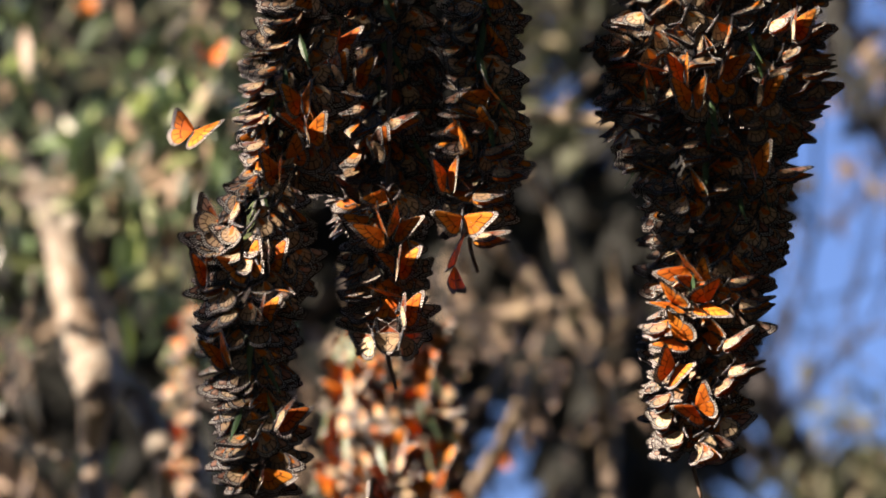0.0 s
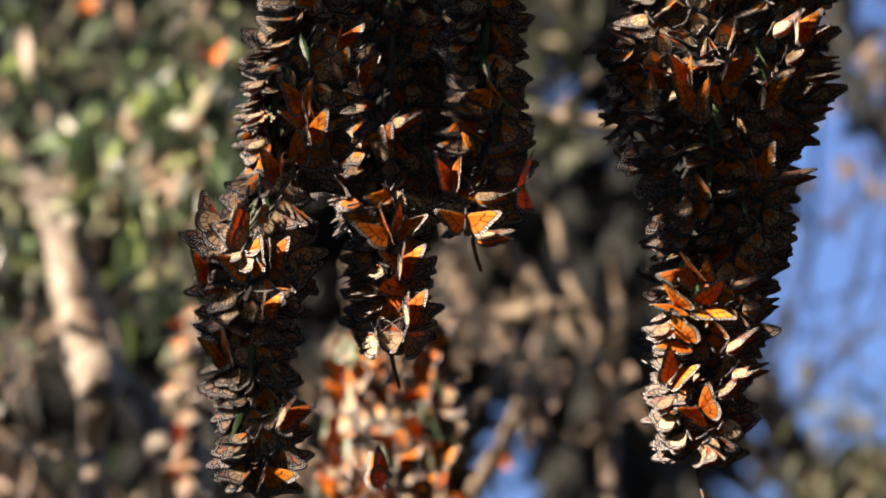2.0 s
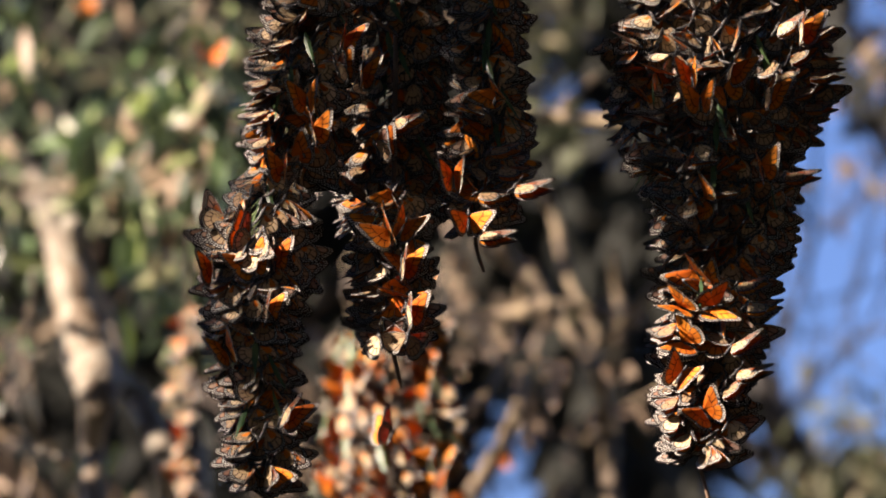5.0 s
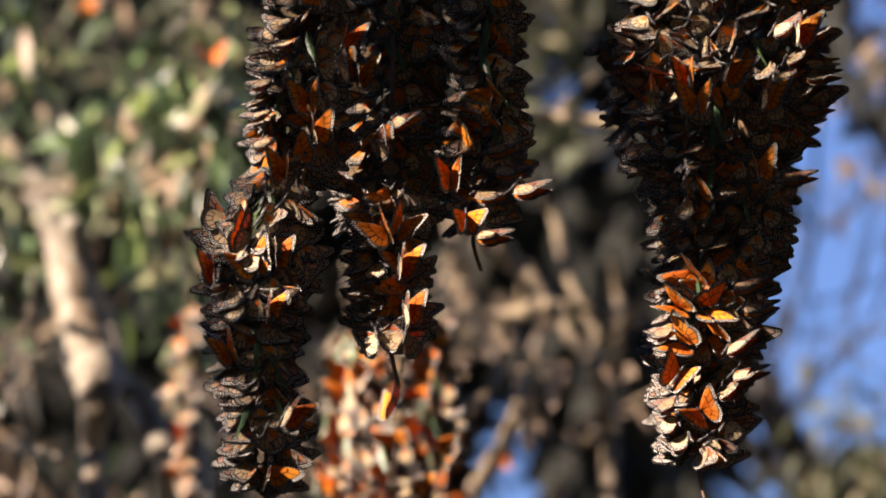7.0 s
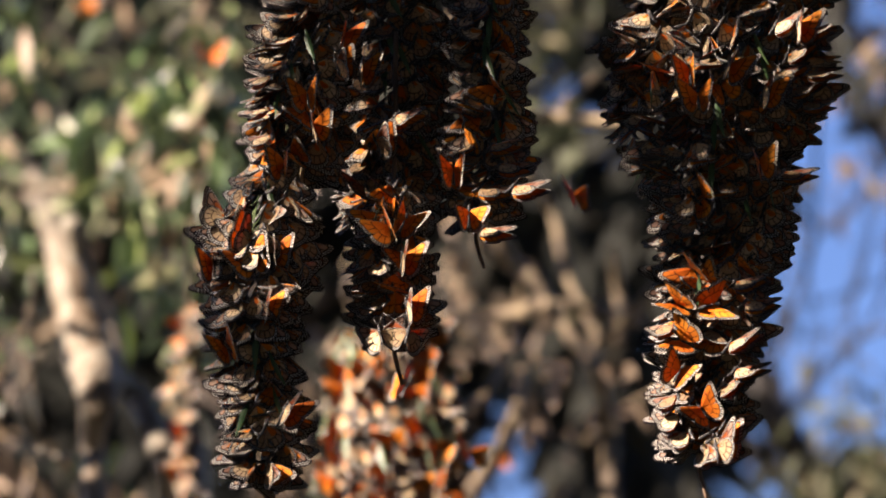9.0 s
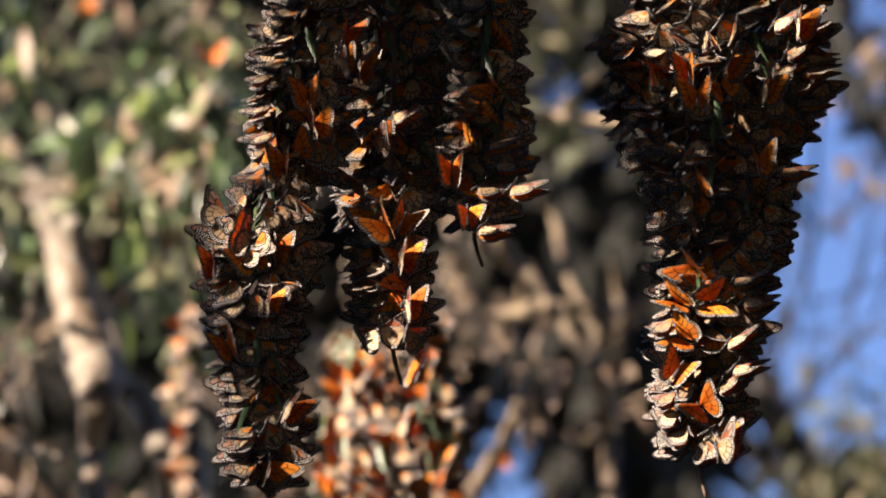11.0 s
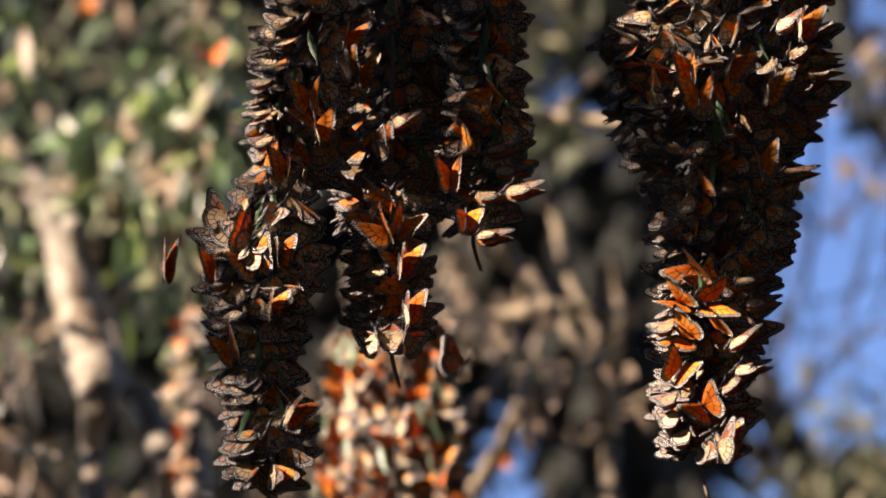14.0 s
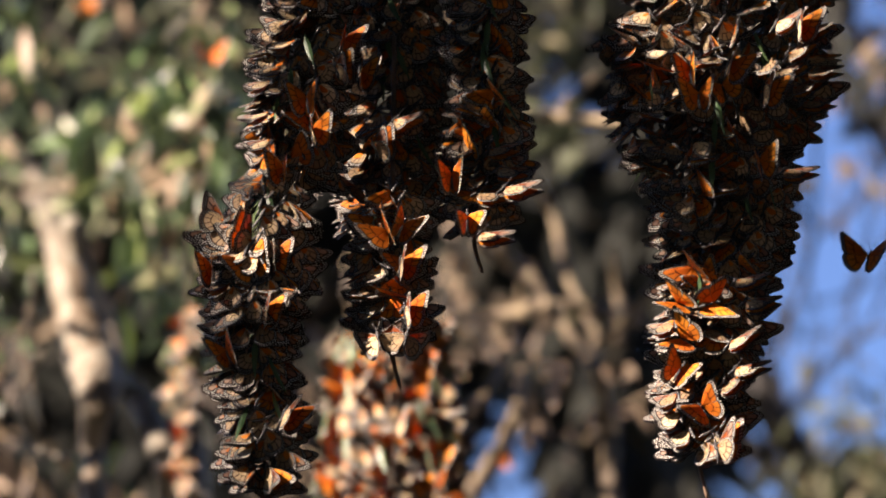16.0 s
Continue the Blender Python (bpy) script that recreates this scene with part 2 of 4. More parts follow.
# ---- butterflies ----
def wing_mesh(name, outline, side, low, top_mat, under_mat):
    """A thin two-skinned wing: side 1 or -1, outline in mm from the hinge out."""
    n, rings = 18, 5
    total = [0.0]
    for p, q in zip(outline, outline[1:]):
        total.append(total[-1] + math.dist(p, q))
    rim = []
    for i in range(n + 1):
        s, k = total[-1] * i / n, 0
        while k < len(total) - 2 and total[k + 1] < s:
            k += 1
        f = (s - total[k]) / (total[k + 1] - total[k])
        rim.append((outline[k][0] * (1 - f) + outline[k + 1][0] * f, outline[k][1] * (1 - f) + outline[k + 1][1] * f))
    verts, faces, uvs, mats = [], [], [], []
    for skin in (0, 1):
        for r in range(rings + 1):
            v = r / rings
            for i, (x, y) in enumerate(rim):
                lump = 0.5 * math.sin(i * 2.1) * v if r == rings else 0
                camber = 0.05 * x * (1 - v) + 0.5 * math.sin(i * 0.9) * v
                verts.append((side * (1.2 + x * v + lump) / 1000, (y * v + lump * 0.6) / 1000, (low + camber - 0.22 * skin) / 1000))
                uvs.append((i / n, v))
    row, layer = n + 1, (n + 1) * (rings + 1)
    for skin in (0, 1):
        for r in range(rings):
            for i in range(n):
                a = skin * layer + r * row + i
                f = (a, a + 1, a + row + 1, a + row) if (skin == 0) == (side < 0) else (a, a + row, a + row + 1, a + 1)
                faces.append(f)
                mats.append(skin)
    for i in range(n):
        a = rings * row + i
        faces.append((a, a + 1, layer + a + 1, layer + a))
        mats.append(1)
    me = mesh_of(name, verts, faces, top_mat, under_mat)
    uv = me.uv_layers.new(name="UVMap")
    for loop in me.loops:
        uv.data[loop.index].uv = uvs[loop.vertex_index]
    for p, m in zip(me.polygons, mats):
        p.material_index, p.use_smooth = m, True
    return me


def body_mesh():
    verts, faces, sides = [], [], 8
    prof = [(-24, 0.4), (-22, 1.6), (-15, 2.5), (-8, 2.2), (-5, 1.7), (-3, 2.8), (2, 3.4), (6, 2.8), (8, 1.4), (9, 1.9), (11, 1.9), (12.4, 0.5)]
    for y, r in prof:
        for k in range(sides):
            w = 2 * math.pi * k / sides
            verts.append((r * math.cos(w) / 1000, y / 1000, (r * math.sin(w) - (0.02 * y * y if y < -5 else 0) * 0.3) / 1000))
    for i in range(len(prof) - 1):
        for k in range(sides):
            l = (k + 1) % sides
            faces.append((i * sides + k, i * sides + l, (i + 1) * sides + l, (i + 1) * sides + k))
    faces += [tuple(range(sides))[::-1], tuple(len(verts) - sides + k for k in range(sides))]
    me = mesh_of("body", verts, faces, FUR)
    for p in me.polygons:
        p.use_smooth = True
    return me


def feeler_mesh(side):
    """A thin feeler with a clubbed tip."""
    verts, faces = [], []
    for x, y, z, r in ((0.8, 11.5, 1, 0.28), (3.4, 17, 2.1, 0.26), (5.5, 22, 3, 0.27), (6.1, 23.5, 3.2, 0.55), (6.6, 25, 3.4, 0.3)):
        verts += [((side * x + r) / 1000, y / 1000, z / 1000), ((side * x - r) / 1000, y / 1000, (z + r) / 1000), ((side * x - r) / 1000, y / 1000, (z - r) / 1000)]
    for n in range(0, 12, 3):
        faces += [(n, n + 1, n + 4, n + 3), (n + 1, n + 2, n + 5, n + 4), (n + 2, n, n + 3, n + 5)]
    return mesh_of("antenna", verts, faces + [(0, 2, 1), (12, 13, 14)], FUR)


FEELER_R, FEELER_L = feeler_mesh(1), feeler_mesh(-1)
FORE = [(1, 5), (12, 13), (26, 22), (38, 28.5), (45, 31), (48.5, 30), (49, 26), (46, 18), (43, 10), (41, 3), (38, -3), (33, -5), (22, -4), (10, -3), (1, -2)]
HIND = [(1, 3), (12, 6), (24, 4), (32, -1), (36, -8), (36, -15), (32, -23), (26, -29), (18, -33), (10, -33), (5, -27), (2, -15), (0.5, -5)]
BODY = body_mesh()
FORE_R = wing_mesh("forewing", FORE, 1, 0.7, ORANGE_TOP, ORANGE_UNDER)
FORE_L = wing_mesh("forewing", FORE, -1, 0.7, ORANGE_TOP, ORANGE_UNDER)
HIND_R = wing_mesh("hindwing", HIND, 1, 0.0, ORANGE_TOP, CREAM_UNDER)
HIND_L = wing_mesh("hindwing", HIND, -1, 0.0, ORANGE_TOP, CREAM_UNDER)


def wing_pose(side, lift, sweep=0.0):
    """lift: 0 spread flat, 88 folded over the back. sweep: the forewing drawn back."""
    return Matrix.Translation((side * 0.0008, 0, 0.0018)) @ pose(0, 0, 0, 0, -side * lift, 0) @ pose(0, 0, 0, 0, 0, -side * sweep)


RESTING = "resting butterflies"


def butterfly(m, lift, sweep, label, group=RESTING, size=1.0, left=None):
    root = new("butterfly")
    root.matrix_basis = m @ Matrix.Scale(size, 4)
    tagged(root, label, "butterfly", group)
    trunk = part("body", BODY, root)
    part("antenna", FEELER_R, trunk)
    part("antenna", FEELER_L, trunk)
    for side, fore, hind in ((1, FORE_R, HIND_R), (-1, FORE_L, HIND_L)):
        up = lift if side > 0 or left is None else left
        part("forewing", fore, root, at=wing_pose(side, up, sweep))
        part("hindwing", hind, root, at=wing_pose(side, up, 0))
    return root


def clinging(at, out, droop, roll, twist=0.0):
    """Head up, back turned outward, the folded wings hanging off it."""
    z = Vector((out.x, out.y, 0)).normalized()
    y = Vector((0, 0, 1))
    x = y.cross(z)
    m = Matrix((x, y, z)).transposed().to_4x4()
    return Matrix.Translation(at) @ m @ pose(0, 0, 0, droop, 0, 0) @ pose(0, 0, 0, 0, 0, roll) @ pose(0, 0, 0, 0, twist, 0)


FOLDED = "monarch butterfly with folded cream-veined wings clinging to the cluster"
HALF = "monarch butterfly with half-open orange wings clinging to the cluster"
SPREAD = "monarch butterfly with spread orange and black wings on the cluster"

# swing of the hanging twigs in the breeze, in grid steps: seconds, aside, down
SWAY_LEFT = [(0, -10, 10), (0.5, -13, 8), (1, -7, 8), (1.5, -8, 8), (2, -8, 7), (2.5, -5, 5), (3, -6, 6), (3.5, -3, 6), (4, -1, 6),
             (6.5, 0, 3), (7, 2, 4), (7.5, 2, 5), (8, 5, 4), (8.5, 6, 1), (9, 0, 0), (11.5, 2, -4), (12, -3, -3), (12.5, -2, 0),
             (13, 5, 7), (13.5, -1, 10), (14, 5, 2), (14.5, -2, -4), (15, -3, -1), (15.5, 4, 1), (16, -1, 8)]
SWAY_MIDDLE = [(0, -11, 8), (0.5, -8, 9), (1, -5, 11), (1.5, -5, 9), (2, -5, 6), (2.5, -6, 8), (3, -5, 5), (3.5, 0, 6), (4, 2, 8),
               (6.5, -5, 5), (7, -5, 5), (7.5, 0, 5), (8, 2, 3), (8.5, -2, 0), (9, 0, 0), (11.5, -3, -3), (12, -3, -3), (12.5, -3, 3),
               (13, -5, 12), (13.5, -3, 11), (14, -5, 5), (14.5, -8, 0), (15, -6, -6), (15.5, -5, 2), (16, -3, 8)]
SWAY_RIGHT = [(0, -10, -3), (0.5, -7, -2), (1, -8, -2), (1.5, -6, 0), (2, -4, 1), (2.5, -1, 0), (3, -3, -2), (3.5, 4, 0), (4, 4, 3),
              (6.5, 0, 3), (7, -2, 4), (7.5, 2, 3), (8, 3, -2), (8.5, 4, -3), (9, 0, 0), (11.5, -2, -7), (12, -3, -8), (12.5, -4, -8),
              (13, 1, -6), (13.5, 2, -3), (14, 2, -5), (14.5, 0, -7), (15, 0, -7), (15.5, 0, -5), (16, 1, -3)]
SWAY_BEHIND = [(0, 0, 0), (2, 3, 2), (4, -2, 1), (6.5, 2, 0), (9, 0, -2), (11.5, -3, 0), (13.5, 2, 2), (16, 0, 0)]
swinging = []          # (thing, rest pose, sway)
lively = []            # (butterfly, lift, sweep, opening lift)


def lobe(spine, y, sway, seed, label, open_share=0.04, rows=27, arc=38, front=-0.82, bask=0.5, size=1.0, leaf_gap=30, reach=62, leaf_out=0.6, leaf_size=1.0, tilt=40, leaf_mat=GREEN_LEAF):
    """A hanging twig thickly hung with butterflies. spine: row, column and half width of the mass."""
    rnd = random.Random(seed)
    step = STEP * y / Y0

    def along(b):
        for (b0, a0, w0), (b1, a1, w1) in zip(spine, spine[1:]):
            if b <= b1:
                f = (b - b0) / (b1 - b0)
                return a0 + (a1 - a0) * f, w0 + (w1 - w0) * f
        return spine[-1][1:]

    b, verts, faces, uvs, hidden = spine[0][0], [], [], [], []
    while b < spine[-1][0]:
        a, w = along(b)
        hold = max(12, w - reach * size)
        count = max(5, round(2 * math.pi * (hold + 22) / arc))
        phase = rnd.uniform(0, 6.28)
        for i in range(count):
            phi = phase + 2 * math.pi * (i + rnd.uniform(-0.3, 0.3)) / count
            out = Vector((math.cos(phi), math.sin(phi), 0))
            at = spot(a, b + rnd.uniform(-16, 16), y) + out * hold * step * rnd.uniform(0.75, 1.08)
            at.z += 0.012
            aim = phi + radians(rnd.gauss(0, 32))
            fate = rnd.random()
            roll = rnd.gauss(tilt, 15)
            wide = max(0.3, min(0.8, hold / 200))
            if bask == 1.0:
                roll = rnd.uniform(-25, 30)
                if fate < open_share * 1.7:
                    aim = radians(rnd.gauss(-112, 25))
                elif math.sin(phi) < 0.2:
                    aim = radians(rnd.gauss(-28, 22))
            elif math.sin(phi) < 0.35:
                # wings stand off to both sides of the twig, swept back from the open
                left = math.cos(phi) < 0 if abs(math.cos(phi)) > wide else rnd.random() < bask
                loose = 14 + 55 * (wide - 0.3)
                aim = radians(rnd.gauss(160, loose) if left else rnd.gauss(24, loose))
                if fate < open_share * 1.7:
                    aim = radians(rnd.gauss(-115, 30))
            m = clinging(at, Vector((math.cos(aim), math.sin(aim), 0)), rnd.gauss(24, 18), roll, rnd.gauss(0, 10))
            lift, sweep = rnd.uniform(84, 89), rnd.uniform(20, 42)
            tag = FOLDED
            if fate < open_share:
                lift, sweep, tag = rnd.uniform(15, 45), rnd.uniform(-2, 12), SPREAD
            elif fate < open_share * 1.7:
                lift, sweep, tag = rnd.uniform(48, 68), rnd.uniform(0, 18), HALF
            big = size * rnd.uniform(0.84, 1.02)
            if math.sin(phi) < front and b > -15:
                ob = butterfly(m, lift, sweep, tag, size=big)
                swinging.append((ob, m, sway))
                if rnd.random() < 0.2:
                    lively.append((ob, lift, sweep, rnd.uniform(20, 60) if lift > 60 else rnd.uniform(65, 84), rnd.uniform(0, 4)))
            else:
                hidden.append((m @ Matrix.Scale(big, 4), lift, sweep))
        b += rows * rnd.uniform(0.85, 1.15)
    if hidden:
        # the far side of the mass, never seen one by one
        mats = {ORANGE_TOP.name: 0, ORANGE_UNDER.name: 1, CREAM_UNDER.name: 2, FUR.name: 3}
        idx = []
        for m, lift, sweep in hidden:
            for me, pm in ((BODY, Matrix()), (FORE_R, wing_pose(1, lift, sweep)), (FORE_L, wing_pose(-1, lift, sweep)),
                           (HIND_R, wing_pose(1, lift)), (HIND_L, wing_pose(-1, lift))):
                n, mm = len(verts), m @ pm
                verts += [mm @ v.co for v in me.vertices]
                layer = me.uv_layers[0].data if me.uv_layers else None
                for p in me.polygons:
                    faces.append(tuple(n + v for v in p.vertices))
                    idx.append(mats[me.materials[p.material_index].name])
                    uvs += [tuple(layer[l].uv) if layer else (0, 0) for l in p.loop_indices]
        me = mesh_of("butterfly_mass", verts, faces, ORANGE_TOP, ORANGE_UNDER, CREAM_UNDER, FUR)
        uv = me.uv_layers.new(name="UVMap")
        uv.data.foreach_set("uv", np.array(uvs, dtype=np.float32).ravel())
        me.polygons.foreach_set("material_index", idx)
        ob = tagged(new("butterfly_mass", me), label, "butterflies", kind="stuff")
        swinging.append((ob, Matrix(), sway))
    # the twig itself, with its leaves
    pts = [spot(a, b, y) for b, a, w in spine]
    pts[0] = pts[0] + Vector((0, 0, 0.25))
    pts = [p + Vector((0, 0.035, 0)) for p in pts]
    tip = pts[-1] + Vector((0.012, 0, -0.05))
    twig = tagged(new("hanging_twig"), "thin brown gum twig with long green leaves, hung with butterflies", "twig", "hanging twigs")
    part("stem", tube("stem", pts + [tip], [0.0035] * len(pts) + [0.0025], TWIG_BARK, 7, 0.12, seed), twig)
    vs, fs = leaf_shape(0.068 * leaf_size, 0.0095 * leaf_size, 0.12)
    leaf = mesh_of("leaf", vs, fs, leaf_mat)
    bb = spine[0][0]
    while bb < spine[-1][0] - 105:
        a, w = along(bb)
        rz = rnd.uniform(0, 360) if bask == 1.0 or rnd.random() < 0.5 else rnd.gauss(0, 28)
        hold = max(0.012, (w - reach * size) * step * 0.9)
        at = spot(a, bb, y) + Vector((math.sin(radians(rz)), -math.cos(radians(rz)), 0)) * (hold * leaf_out if bask == 1.0 else hold + 0.004)
        part("leaf", leaf, twig, at=Matrix.Translation(at) @ pose(0, 0, 0, 0, 0, rz) @ pose(0, 0, 0, -rnd.uniform(5, 30), rnd.uniform(-15, 15), 0))
        bb += leaf_gap
    swinging.append((twig, Matrix(), sway))


MASS = "dense mass of resting monarch butterflies on a hanging twig"
lobe([(-120, 540, 100), (0, 556, 100), (100, 538, 116), (200, 530, 116), (310, 526, 116)], Y0, SWAY_LEFT, 11, MASS)
lobe([(325, 478, 80), (370, 465, 110), (420, 462, 128), (500, 460, 122), (600, 452, 102), (700, 458, 97), (780, 468, 104), (845, 465, 80)], Y0 - 0.04, SWAY_LEFT, 12, MASS, 0.02, tilt=28)
lobe([(-120, 690, 118), (0, 695, 120), (150, 700, 122), (300, 697, 124), (395, 680, 108)], Y0 + 0.13, SWAY_MIDDLE, 13, MASS, 0.02)
lobe([(340, 700, 75), (430, 695, 95), (500, 692, 95), (560, 697, 90), (612, 697, 70)], Y0, SWAY_MIDDLE, 14, MASS, 0.06, tilt=30)
lobe([(-120, 850, 92), (0, 860, 92), (150, 865, 90), (250, 866, 94), (330, 856, 92), (405, 842, 72)], Y0 + 0.03, SWAY_MIDDLE, 15, MASS, 0.06)
lobe([(-120, 1275, 220), (0, 1276, 216), (100, 1262, 224), (180, 1265, 222), (260, 1260, 186), (340, 1272, 162), (420, 1275, 150), (490, 1272, 134)],
     Y0 + 0.05, SWAY_RIGHT, 16, MASS, 0.04, bask=0.6)
lobe([(500, 1262, 125), (580, 1258, 120), (660, 1240, 104), (720, 1238, 104), (780, 1240, 92), (815, 1238, 66)], Y0, SWAY_RIGHT, 17, MASS, 0.09, bask=0.8)
lobe([(535, 690, 70), (590, 692, 140), (700, 698, 165), (800, 700, 178), (960, 698, 178)], 8.2, SWAY_BEHIND, 18,
     "sunlit mass of monarch butterflies on a twig further off", 0.24, bask=1.0, rows=31, arc=42, front=-0.9, size=1.08, leaf_gap=6, leaf_out=1.35, leaf_size=1.1, leaf_mat=FRESH_LEAF)


for spine, y, seed, share in (([(560, 330, 25), (600, 330, 40), (700, 318, 40), (960, 330, 55)], 9.6, 19, 0.08), ([(170, 388, 25), (240, 385, 45), (420, 388, 45)], 10.6, 20, 0.0)):
    lobe(spine, y, SWAY_BEHIND, seed, "sunlit mass of monarch butterflies on a twig further off", share, rows=36, arc=50, front=-2, leaf_gap=40, bask=1.0)


def lone(a, b, side, roll, lift, sway, label, near=0.06, droop=10, sweep=5, left=None, size=0.92):
    """One butterfly on the near face of a mass. side: degrees its back turns from the eye."""
    aim = radians(-90 + side)
    m = clinging(spot(a, b, Y0 - near), Vector((math.cos(aim), math.sin(aim), 0)), droop, roll)
    up = lift if lift > 70 or lift < 35 else lift + 14
    ob = butterfly(m, up, sweep, label, size=size, left=left)
    swinging.append((ob, m, sway))
    return ob


CREAM = "monarch butterfly showing cream undersides with black veins"
for a, b, side, roll, lift, left in ((608, 62, 15, -10, 45, 75), (545, 165, -15, 0, 40, 60), (552, 222, 25, 20, 50, 70), (505, 288, -30, -10, 40, 80),
                                     (378, 466, -20, 0, 55, 80), (480, 446, 20, 10, 45, 80), (402, 612, -15, 20, 45, 70), (468, 540, 20, 0, 50, 82),
                                     (505, 722, 30, -20, 40, 80)):
    lone(a, b, side, roll, lift, SWAY_LEFT, SPREAD, 0.065, left=left)
for a, b, side, roll, lift, left in ((716, 390, 10, -25, 45, 60), (712, 456, 20, 0, 45, 78), (720, 540, 20, 10, 45, 82), (803, 302, -10, 0, 45, 70),
                                     (640, 120, 20, 0, 55, 75), (690, 400, -40, 20, 35, 60)):
    lone(a, b, side, roll, lift, SWAY_MIDDLE, SPREAD, 0.05, left=left)
for a, b, side, roll, lift, left in ((1240, 722, 5, 40, 35, 45), (1262, 540, 10, -75, 40, 40), (1205, 603, -15, 65, 30, 62), (1205, 655, -10, -35, 40, 55),
                                     (1200, 540, -20, 60, 40, 75)):
    lone(a, b, side, roll, lift, SWAY_RIGHT, SPREAD, 0.045, left=left)
for a, b, side, roll, lift, left in ((1290, 115, 20, -15, 40, 75), (1236, 168, -10, 0, 40, 50), (1342, 288, 10, 15, 45, 70),
                                     (1412, 45, 20, 0, 45, 75), (1222, 125, -20, 0, 50, 70), (1350, 160, 30, 0, 45, 75)):
    lone(a, b, side, roll, lift, SWAY_RIGHT, SPREAD, 0.11, left=left)
for a, b, side, roll, droop in ((1222, 765, -110, 38, 25), (1200, 700, -115, 48, 25), (1258, 765, 118, 15, 50), (1285, 742, 112, 25, 15), (1250, 785, 20, -20, 60), (1205, 735, -120, 35, 15), (1195, 575, -110, 52, 20)):
    lone(a, b, side, roll, 80, SWAY_RIGHT, CREAM, 0.05, droop)
for a, b, side, roll, droop in ((868, 258, 75, -54, 8), (884, 290, 80, -50, 22), (852, 405, 75, -52, 20), (850, 330, 80, -48, 25), (665, 250, 40, 30, 0), (700, 205, 50, -40, 20)):
    lone(a, b, side, roll, 80, SWAY_MIDDLE, CREAM, 0.06, droop)
for a, b, side, roll, droop in ((1412, 62, 70, -50, 5), (1428, 128, 75, -55, 12), (1400, 160, 70, -48, 0), (1418, 185, 80, -56, 10), (1392, 100, 65, -45, -8), (1370, 130, 70, -50, 5), (1385, 305, 75, -52, 15), (1372, 45, 60, -40, 0)):
    lone(a, b, side, roll, 82, SWAY_RIGHT, CREAM, 0.09, droop)
for a, b, side, roll, droop in ((1300, 500, 72, -52, 8), (1318, 535, 76, -50, 15), (1290, 610, 60, -48, -5), (1300, 655, 70, -52, 10), (1275, 690, 58, -46, -10)):
    lone(a, b, side, roll, 82, SWAY_RIGHT, CREAM, 0.06, droop)
for a, b, side, roll, droop in ((410, 430, -100, 55, 20), (400, 385, -95, 12, -32), (412, 490, -105, 60, 25), (465, 490, 70, -50, 30), (410, 560, -100, 50, 25), (595, 110, 35, 30, 10), (482, 135, -110, 55, 20), (480, 190, -100, 62, 25), (482, 240, -110, 50, 20)):
    lone(a, b, side, roll, 80, SWAY_LEFT, CREAM, 0.06, droop)
for a, side, roll in ((672, 165, -12), (722, 195, 14)):
    lone(a, 588, side, roll, 30, SWAY_MIDDLE, CREAM, 0.05, 0)
WATCHED = lone(830, 376, 6, 0, 45, SWAY_MIDDLE, SPREAD, 0.085)

# a few resting on leaves behind the clusters
for a, b, y, roll in ((372, 97, 9.6, 0), (292, 262, 12.0, 40), (318, 800, 11.5, 60), (885, 818, 12.0, 20), (150, 12, 12, 30)):
    m = clinging(spot(a, b, y), Vector((0.1, -1, 0)), -15, roll)
    butterfly(m, 28, 0, "monarch butterfly with open orange wings on grove foliage", "butterflies on the foliage", 1.1)


